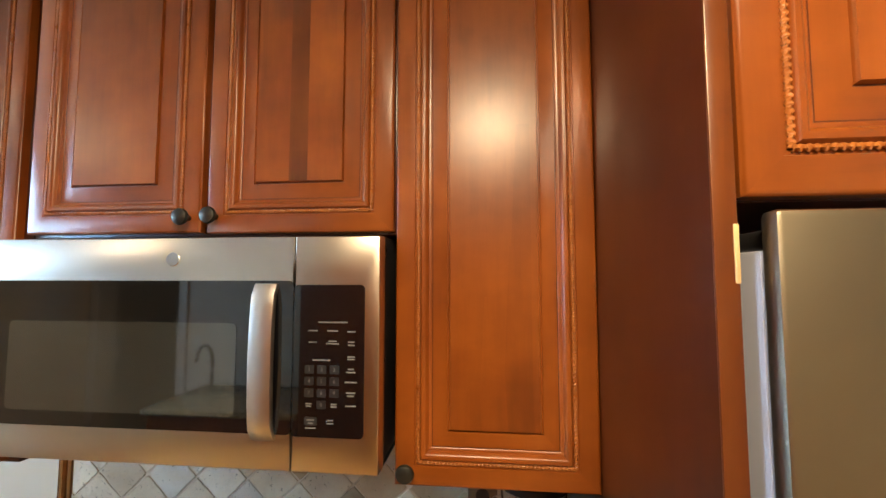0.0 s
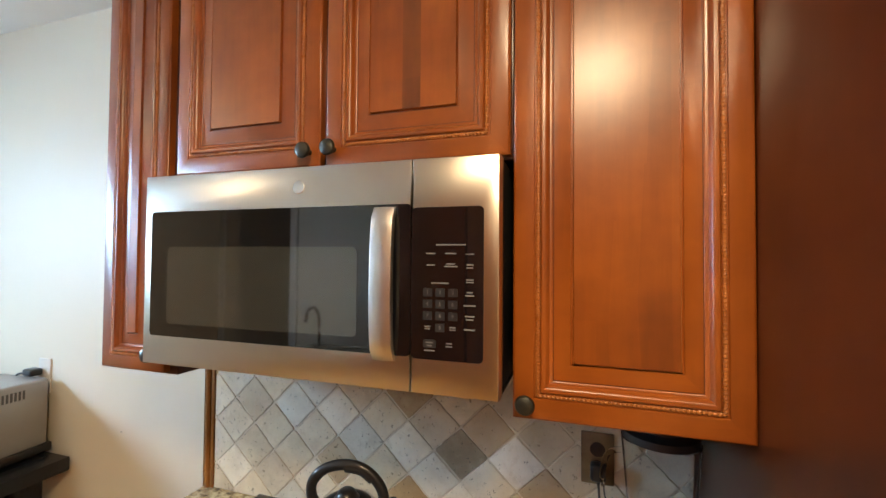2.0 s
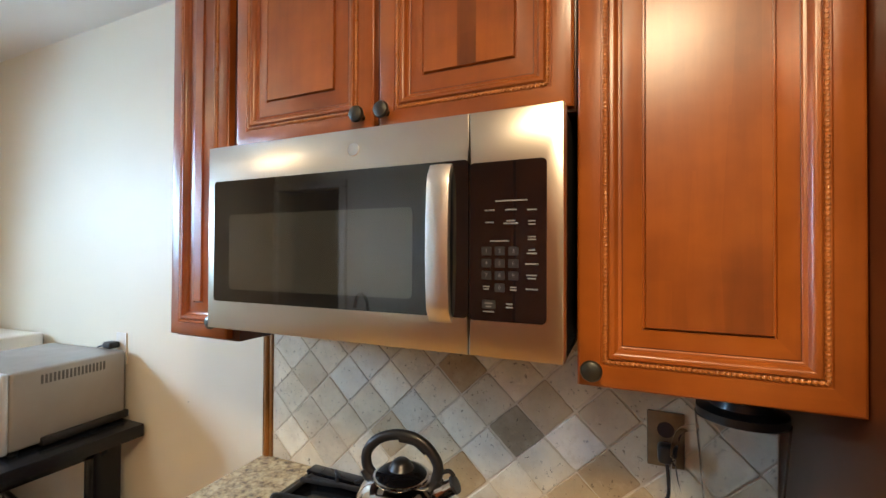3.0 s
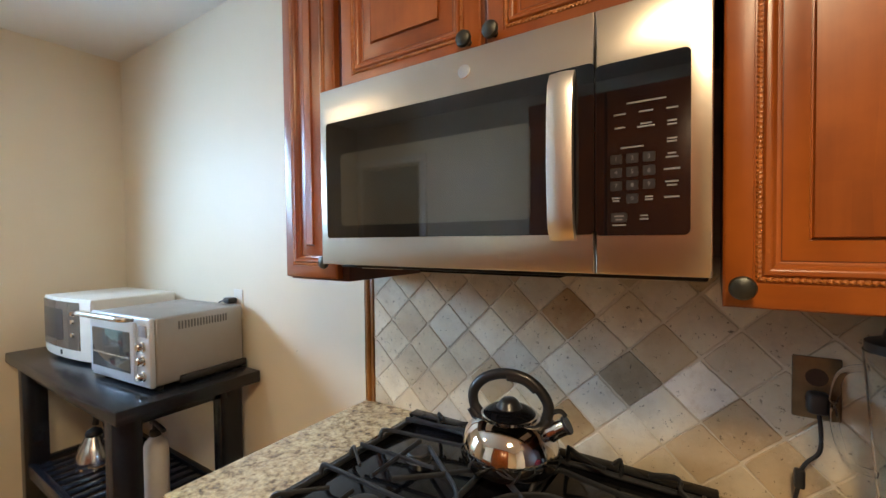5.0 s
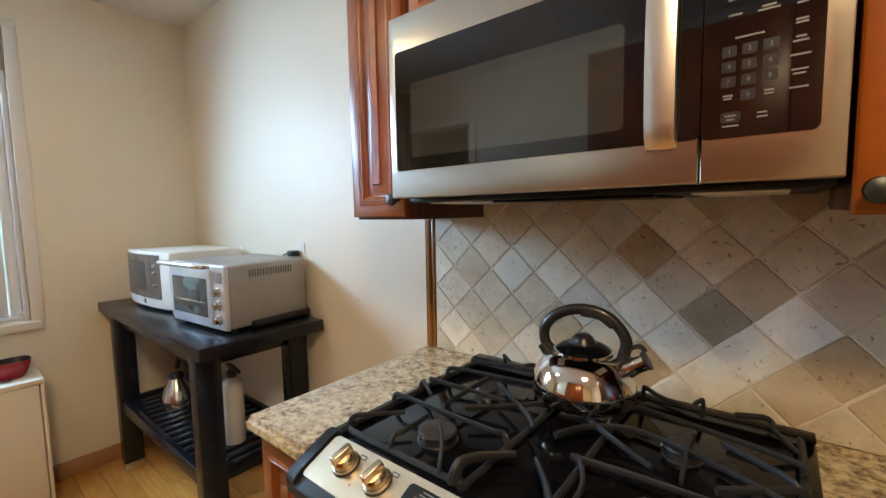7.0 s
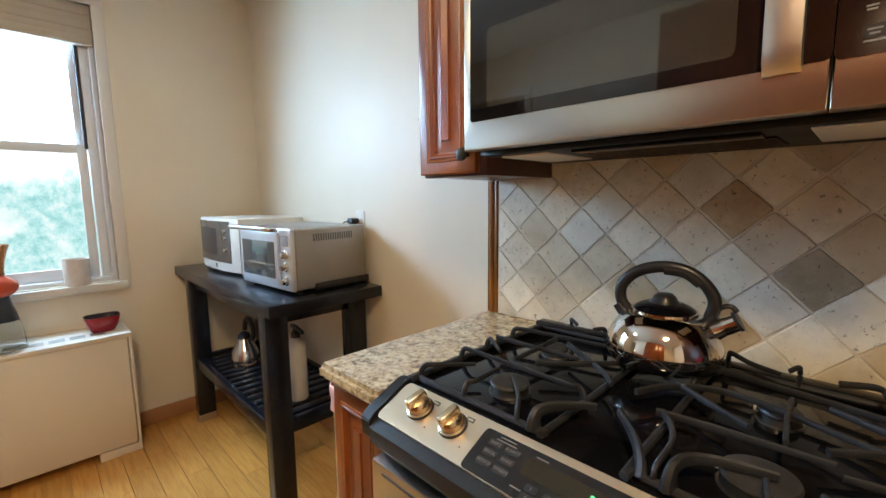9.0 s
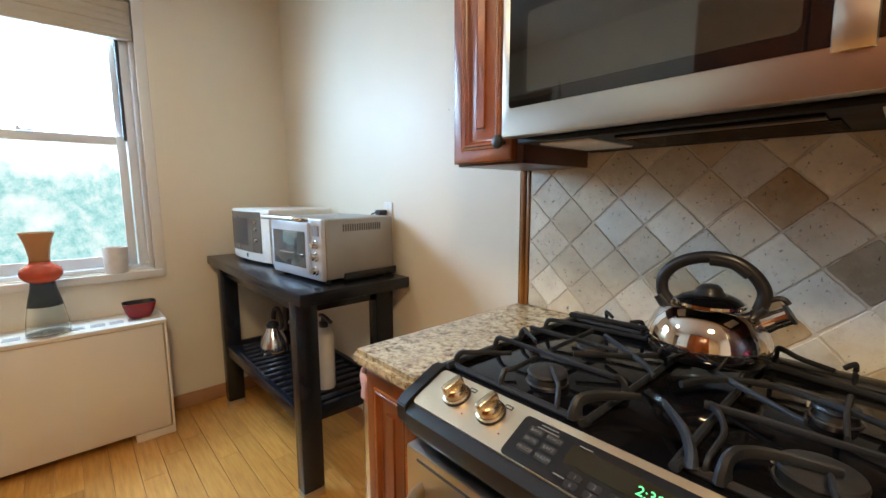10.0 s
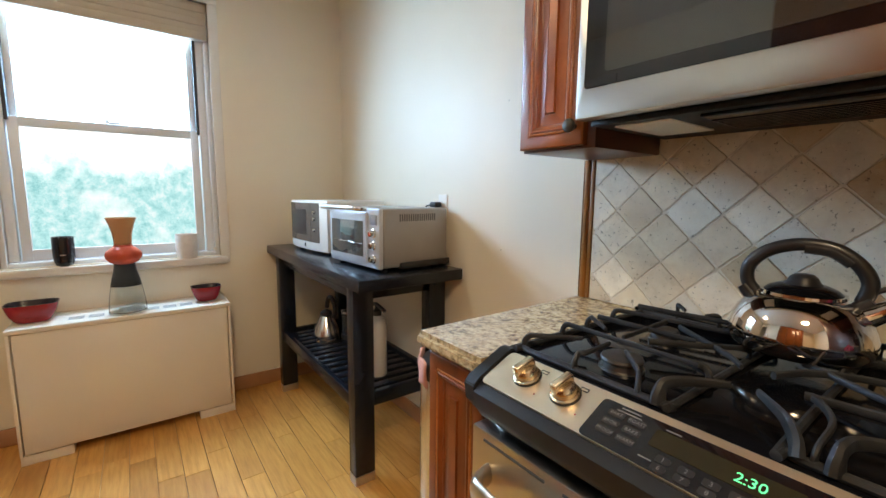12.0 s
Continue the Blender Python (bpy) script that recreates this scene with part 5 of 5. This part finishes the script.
# ---- heater under the window ----
HT = thing("radiator_cover", (-2.06, -1.22, 0), "plain cream enamelled convector cover on two feet under the window", "radiator")
part("body", box(XW + 0.001, -1.950, -1.650, -0.795, 0.045, 0.605, 0.004), "heater", HT)
part("front_panel", box(-1.9495, -1.930, -1.645, -0.800, 0.050, 0.612, 0.005), "heater", HT, "flat cream front panel")
_b = box(XW + 0.001, -1.925, -1.664, -0.780, 0.614, 0.636, 0.004)
part("top", _b, "heater", HT, "cream top with grille")
_b = box(XW + 0.002, -1.926, -1.662, -1.6505, 0.045, 0.6135, 0.002)
part("side_panel", _b, "heater", HT)
part("side_panel", box(XW + 0.002, -1.926, -0.7945, -0.782, 0.045, 0.6135, 0.002), "heater", HT)
for _y0, _y1 in ((-1.662, -1.480), (-0.955, -0.782)):
    part("foot", box(XW + 0.01, -1.936, _y0, _y1, 0.0, 0.0445, 0.002), "heater", HT)
_b = None
for _i in range(8):
    _y0 = -1.46 + _i * 0.075
    for _k in range(9):
        _b = box(-2.045, -1.990, _y0 + _k * 0.0065, _y0 + _k * 0.0065 + 0.0052, 0.6355, 0.6375, bm=_b)
part("grille_slats", _b, "silver", HT, "grey slotted outlets")

# ---- vases, mugs and bowls ----
VS = thing("glass_vase", (-2.018, -1.231, 0.638), "clear hourglass-based vase with smoked glass shoulder, on the radiator cover", "vase", local=True)
part("lower_glass", lathe([(0.0, 0.0), (0.076, 0.0), (0.080, 0.006), (0.077, 0.05), (0.070, 0.10), (0.064, 0.135), (0.062, 0.135), (0.068, 0.10), (0.074, 0.05), (0.075, 0.010), (0.0, 0.008)], seg=48), "jar", VS, "clear thick-based glass")
part("shoulder", lathe([(0.0645, 0.1355), (0.058, 0.17), (0.048, 0.21), (0.044, 0.245), (0.042, 0.245), (0.046, 0.21), (0.056, 0.17), (0.0625, 0.1355)], seg=48), "smoke", VS, "smoked glass shoulder")
AV = thing("amber_vase", (-2.018, -1.231, 0.8835), "amber and coral glass vase with flared rim, on the clear vase", "vase", local=True)
part("bulb", lathe([(0.0, 0.0), (0.044, 0.0), (0.060, 0.010), (0.074, 0.028), (0.077, 0.045), (0.072, 0.062), (0.055, 0.076), (0.040, 0.086), (0.037, 0.095)], seg=48), "coral", AV, "coral-red bulb")
part("flared_neck", lathe([(0.037, 0.0955), (0.037, 0.115), (0.042, 0.155), (0.052, 0.195), (0.064, 0.228), (0.062, 0.228), (0.049, 0.195), (0.039, 0.155), (0.034, 0.115), (0.034, 0.0955)], seg=48), "amber", AV, "amber flared neck")
MB = thing("mug", (-2.225, -1.474, 0.8625), "glossy black stoneware mug on the window sill", "mug", "mugs on the window sill", local=True)
part("cup", lathe([(0, 0), (0.028, 0), (0.034, 0.006), (0.043, 0.04), (0.044, 0.09), (0.043, 0.148), (0.040, 0.148), (0.040, 0.02), (0, 0.012)], seg=40), "mug_black", MB)
part("mark", box(0.0, 0.0446, -0.010, 0.010, 0.058, 0.062), "mug_white", MB)
MC = thing("mug", (-2.225, -0.943, 0.8625), "cream stoneware mug with faint diamond relief on the window sill", "mug", "mugs on the window sill", local=True)
part("cup", lathe([(0, 0), (0.050, 0), (0.053, 0.006), (0.055, 0.07), (0.055, 0.138), (0.052, 0.138), (0.051, 0.02), (0, 0.012)], seg=40), "mug_white", MC)


def red_bowl(y, w, d, h, label):
    b = thing("bowl", (-2.06, y, 0.638), label, "bowl", "red bowls on the radiator cover", local=True)
    def ring(bm, k, z, t):
        out = []
        for i in range(32):
            a = 2 * math.pi * i / 32
            c, s = math.cos(a), math.sin(a)
            q = (abs(c) ** 4 + abs(s) ** 4) ** -0.25
            out.append(bm.verts.new((c * q * (d * k - t), s * q * (w * k - t), z)))
        return out
    o = bmesh.new()
    rs = [ring(o, k, z, 0) for k, z in ((0.55, 0.0), (0.66, 0.006), (0.84, h * 0.4), (0.96, h * 0.8), (1.0, h))]
    for p, q in zip(rs, rs[1:]):
        for i in range(32):
            o.faces.new((p[i], p[(i + 1) % 32], q[(i + 1) % 32], q[i]))
    o.faces.new(rs[0])
    part("outside", o, "red", b, "red lacquered outside")
    o = bmesh.new()
    rs = [ring(o, k, z, t) for k, z, t in ((1.0, h + 0.0002, 0), (1.0, h + 0.0005, 0.004), (0.94, h * 0.75, 0.006), (0.8, h * 0.4, 0.006), (0.55, 0.012, 0.004))]
    for p, q in zip(rs, rs[1:]):
        for i in range(32):
            o.faces.new((p[i], p[(i + 1) % 32], q[(i + 1) % 32], q[i]))
    o.faces.new(rs[-1])
    part("inside", o, "inside_black", b, "black glazed inside")


red_bowl(-1.585, 0.094, 0.072, 0.086, "larger red square bowl with black inside, on the radiator cover")
red_bowl(-0.878, 0.074, 0.060, 0.080, "small red square bowl with black inside, on the radiator cover")

# ---- wall outlets, cords ----
OP = thing("wall_outlet", (0.914, 0, 1.17), "aged brass outlet plate on the tiled wall, black plug in it", "wall outlet")
part("plate", box(0.879, 0.950, -0.0125, -0.0080, 1.112, 1.229, 0.003), "socket", OP)
for _z in (1.191, 1.150):
    part("socket", lathe([(0.0, 0), (0.0165, 0), (0.0165, 0.0018), (0.0, 0.0018)], (0.9145, -0.0125, _z), 24, "y"), "inside_black", OP)
PL = thing("power_cord", (0.914, 0, 1.13), "black power cord with plug hanging from the brass outlet", "power cord")
part("plug", box(0.898, 0.931, -0.042, -0.0145, 1.128, 1.168, 0.008, seg=3), "black_plastic", PL)
part("cord", sweep(smooth_path([(0.915, -0.034, 1.130), (0.918, -0.036, 1.095), (0.916, -0.036, 1.060), (0.898, -0.036, 1.035), (0.889, -0.036, 1.012), (0.886, -0.038, 0.985), (0.882, -0.040, 0.955), (0.886, -0.055, 0.925), (0.905, -0.09, 0.917), (0.95, -0.10, 0.916)], 7), 0.0036, 8), "black_plastic", PL)
part("cord_tie", box(0.880, 0.897, -0.044, -0.028, 0.985, 1.022, 0.005), "black_plastic", PL, "bundled part of the cord")
SW = thing("wall_outlet", (-1.02, 0, 1.18), "cream wall outlet plate behind the toaster oven, black plug in it", "wall outlet")
part("plate", box(-1.050, -0.985, 0.0045, 0.0098, 1.115, 1.240, 0.002), "trim", SW)
part("plug", box(-1.072, -1.020, -0.035, 0.0042, 1.180, 1.206, 0.008, seg=3), "black_plastic", SW)
part("cord", sweep(smooth_path([(-1.065, -0.030, 1.192), (-1.10, -0.034, 1.180), (-1.115, -0.010, 1.14), (-1.12, -0.004, 0.95)], 6), 0.0035, 8), "black_plastic", SW)

# ---- blender on the side counter ----
BL = thing("blender", (1.026, -0.115, 0.912), "countertop blender with clear jug and black lid, under the tall cabinet", "blender", local=True)
part("base", lathe([(0, 0), (0.072, 0), (0.075, 0.01), (0.062, 0.085), (0.052, 0.10), (0, 0.10)], seg=36), "black_plastic", BL)
part("jug", lathe([(0.045, 0.10), (0.052, 0.12), (0.064, 0.26), (0.072, 0.36), (0.069, 0.36), (0.061, 0.26), (0.049, 0.122), (0.0, 0.118)], seg=40), "clear_plastic", BL, "clear jug")
part("lid", lathe([(0, 0.3605), (0.070, 0.3605), (0.070, 0.375), (0.050, 0.382), (0.046, 0.395), (0, 0.397)], seg=40), "black_plastic", BL)
part("jug_handle", sweep(smooth_path([(-0.066, -0.01, 0.335), (-0.100, -0.015, 0.320), (-0.108, -0.015, 0.25), (-0.090, -0.012, 0.18), (-0.054, -0.008, 0.165)], 6), 0.006, 10, 0.6), "clear_plastic", BL)
TW = thing("dish_towel", (1.00, -0.27, 0.912), "crumpled wine-red dish towel lying on the granite", "towel", local=True)
_b = bmesh.new()
bmesh.ops.create_icosphere(_b, subdivisions=4, radius=1.0)
for _v in _b.verts:
    _n = noise.noise(_v.co * 2.2) * 0.28 + noise.noise(_v.co * 5.5) * 0.12
    _v.co = Vector((_v.co.x * 0.085 * (1 + _n), _v.co.y * 0.075 * (1 + _n), max(0.0, (_v.co.z * 0.5 + 0.42) * 0.13 * (1 + 1.3 * _n))))
part("fabric", _b, "cloth_red", TW)

# ---- ceiling lamp and the far side of the kitchen ----
for _at in (LAMP_AT, NOOK_AT):
    CLP = thing("ceiling_lamp", (_at[0], _at[1], ZC), "round flush ceiling lamp with a warm white diffuser", "ceiling lamp", "ceiling lamps", local=True)
    part("base", lathe([(0, -0.001), (0.165, -0.001), (0.165, -0.02), (0, -0.02)], seg=40), "trim", CLP)
    part("diffuser", lathe([(0.150, -0.0205), (0.148, -0.040), (0.120, -0.060), (0.06, -0.068), (0, -0.070)], seg=40), "diffuser", CLP)

_b = box(-1.44, -1.37, YS, YS + 0.018, 0.0, 2.14, 0.003)
box(-2.195, -2.13, YS, YS + 0.018, 0.0, 2.14, 0.003, bm=_b)
box(-2.195, -1.37, YS, YS + 0.018, 2.141, 2.205, 0.003, bm=_b)
part("door_casing", _b, "trim", kind="structure", label="white painted casing round the doorway")
LS = thing("light_switch", (-1.29, YS, 1.21), "white light switch plate beside the doorway", "light switch")
part("plate", box(-1.325, -1.255, YS, YS + 0.006, 1.15, 1.27, 0.002), "white_plastic", LS)
part("rocker", box(-1.305, -1.275, YS + 0.006, YS + 0.011, 1.18, 1.24, 0.002), "white_plastic", LS)
SB = thing("sink_counter", (-0.8, -2.45, 0), "granite-topped sink counter across the kitchen", "countertop")
part("cabinet_front", box(-1.18, -0.212, YS + 0.001, -2.17, 0.0, 0.874, 0.002), "cherry", SB)
part("worktop", box(-1.20, -0.203, YS + 0.001, -2.14, 0.875, 0.912, 0.004), "granite", SB)
PT = thing("pantry_cabinet", (0.3, -2.45, 0), "tall cinnamon-stained pantry cabinets across the kitchen", "kitchen cabinet")
for _k in range(3):
    _x0 = -0.200 + 0.45 * _k
    part("body", box(_x0, _x0 + 0.448, YS + 0.001, -2.17, 0.0, 2.25, 0.002), "cherry_far", PT)
    part("door", box(_x0 + 0.006, _x0 + 0.442, -2.1695, -2.150, 0.11, 2.24, 0.004), "cherry_far", PT)
FC = thing("faucet", (-1.02, -2.55, 0.912), "polished arched kitchen faucet on the sink counter", "faucet", local=True)
part("spout", sweep(smooth_path([(0, 0, 0), (0, 0, 0.24), (0, 0.06, 0.33), (0, 0.14, 0.32), (0, 0.17, 0.24)], 7), 0.012, 12), "chrome", FC)

# small marks left in the plaster
for _x, _y2, _z, _n in ((-0.62, 0.0, 1.02, "north"), (-0.60, 0.0, 1.60, "north")):
    _mk = thing("nail_stub", (_x, YB, _z), "tiny dark nail stub in the cream wall", "nail", local=True)
    part("nail", lathe([(0.0, 0.0), (0.0013, 0.0), (0.0013, 0.003), (0.0, 0.0035)], (0, 0, 0), 10, "y"), "bronze", _mk)


# ---- backsplash tiles ----
TX0, TX1, TZ0, TZ1 = -0.197, 1.1155, 0.9125, 1.415
part("wood_corner_trim", sweep([(-0.222, -0.006, 0.9125), (-0.222, -0.006, 1.351)], 0.011, 10), "trimwood", None, kind="structure", label="slim stained wooden edge moulding")
_b = box(-0.236, -0.2335, -0.012, 0.009, 0.9125, 1.351, 0.001)
box(-0.210, -0.1985, -0.011, 0.009, 0.9125, 1.351, 0.002, bm=_b)
part("edge_trim", _b, "trimwood", kind="structure")
SPLASH = part("backsplash", box(TX0, TX1, -0.0052, YB - 0.0005, TZ0, TZ1), "grout", kind="structure", label="diagonal tumbled travertine tiles in beige, grey and brown")
PX, PZ, HX, HZ = 0.095, 1.198, 0.0706, 0.0688
KINDS = {(0, 0): "t_grey", (7, 1): "t_beige", (7, -1): "t_dark", (9, -1): "t_white", (5, 1): "t_brown", (8, 0): "t_ochre", (-3, -1): "t_pale", (2, 0): "t_pale", (-1, -3): "t_mottled", (1, -1): "t_mottled",
         (-3, -3): "t_pale", (-2, -2): "t_beige", (0, -2): "t_beige", (5, -1): "t_pale", (6, 0): "t_beige", (6, -2): "t_grey", (7, -3): "t_pale", (4, 0): "t_beige", (3, -1): "t_grey",
         (8, -2): "t_pale", (10, -2): "t_ochre", (9, -3): "t_ochre", (11, -1): "t_beige", (-2, 0): "t_beige", (-3, 1): "t_pale", (5, -3): "t_brown", (10, 0): "t_beige", (11, -3): "t_ochre", (12, -2): "t_beige"}


def clip(poly, axis, limit, keep_less):
    out = []
    for i, p in enumerate(poly):
        q = poly[(i + 1) % len(poly)]
        a, b = (p[axis] <= limit) == keep_less, (q[axis] <= limit) == keep_less
        if a:
            out.append(p)
        if a != b:
            t = (limit - p[axis]) / (q[axis] - p[axis])
            out.append((p[0] + t * (q[0] - p[0]), p[1] + t * (q[1] - p[1])))
    return out


rng = random.Random(7)
for _i in range(-6, 17):
    for _j in range(-6, 6):
        if (_i + _j) % 2:
            continue
        cx, cz = PX + _i * HX, PZ + _j * HZ
        sx, sz = rng.uniform(0.955, 1.0), rng.uniform(0.955, 1.0)
        jx, jz = rng.uniform(-0.0012, 0.0012), rng.uniform(-0.0012, 0.0012)
        g = 0.0006
        poly = []
        for dx, dz in ((-1, 0), (0, -1), (1, 0), (0, 1)):
            for e in (-0.05, 0.0, 0.05):
                ex, ez = (dx, dz)
                nx, nz = (-dz, dx)
                px = ex * (HX - g - (abs(e) * 0.10 if e else 0.0016)) + nx * e * 0.10
                pz = ez * (HZ - g - (abs(e) * 0.10 if e else 0.0016)) + nz * e * 0.10
                poly.append((cx + jx + px * sx + rng.uniform(-0.0009, 0.0009), cz + jz + pz * sz + rng.uniform(-0.0009, 0.0009)))
        rough = []
        for (ax, az), (bx, bz) in zip(poly, poly[1:] + poly[:1]):
            rough.append((ax, az))
            if math.hypot(bx - ax, bz - az) > 0.03:
                for f in (0.2, 0.4, 0.6, 0.8):
                    rough.append((ax + (bx - ax) * f + rng.uniform(-0.0013, 0.0006), az + (bz - az) * f + rng.uniform(-0.0010, 0.0010)))
        poly = rough
        for ax, lim, less in ((0, TX0 + 0.001, False), (0, TX1 - 0.001, True), (1, TZ0 + 0.001, False), (1, TZ1 - 0.001, True)):
            poly = clip(poly, ax, lim, less) if poly else poly
        if len(poly) < 3:
            continue
        ccx, ccz = sum(p[0] for p in poly) / len(poly), sum(p[1] for p in poly) / len(poly)
        if max(abs(p[0] - ccx) + abs(p[1] - ccz) for p in poly) < 0.006:
            continue
        bm = bmesh.new()
        tilt = rng.uniform(-0.0008, 0.0008)
        ra = [bm.verts.new((x - ccx, 0.002, z - ccz)) for x, z in poly]
        rb = [bm.verts.new((x - ccx, -0.0026, z - ccz)) for x, z in poly]
        rc = [bm.verts.new(((x - ccx) * 0.965, -0.0048 + tilt * (x - ccx) / HX, (z - ccz) * 0.965)) for x, z in poly]
        n = len(poly)
        for a, b in ((ra, rb), (rb, rc)):
            for k in range(n):
                bm.faces.new((a[k], a[(k + 1) % n], b[(k + 1) % n], b[k]))
        bm.faces.new(rc)
        kind = KINDS.get((_i, _j)) or rng.choice(("t_beige", "t_beige", "t_grey", "t_pale", "t_ochre", "t_beige", "t_mottled"))
        t = part("tile", bm, kind, None)
        t.parent = SPLASH
        t.location = (ccx, -0.003, ccz)

# ---- floor planks ----
PW = 0.098
rng = random.Random(11)
y = YS + 0.01
while y < YB - 0.005:
    w = min(PW, YB - 0.002 - y)
    x = XW + 0.001 - rng.uniform(0, 0.7)
    while x < XE:
        L = rng.choice((0.45, 0.6, 0.75, 0.9, 1.1))
        a, b = max(x, XW + 0.001), min(x + L, XE - 0.001)
        if b - a > 0.02 and not (a > -0.2 and y > -0.62 and b < 1.1):
            bm = box(-(b - a) / 2 + 0.0004, (b - a) / 2 - 0.0004, -w / 2 + 0.0009, w / 2 - 0.0009, -0.012, 0.0)
            bmesh.ops.bevel(bm, geom=[e for e in bm.edges if all(v.co.z > -0.001 for v in e.verts)], offset=0.0007, segments=1, affect="EDGES")
            t = part("floor_plank", bm, "floor", None, smooth=False)
            t.parent = FLOOR
            t.location = ((a + b) / 2, y + w / 2, 0)
        x += L
    y += PW
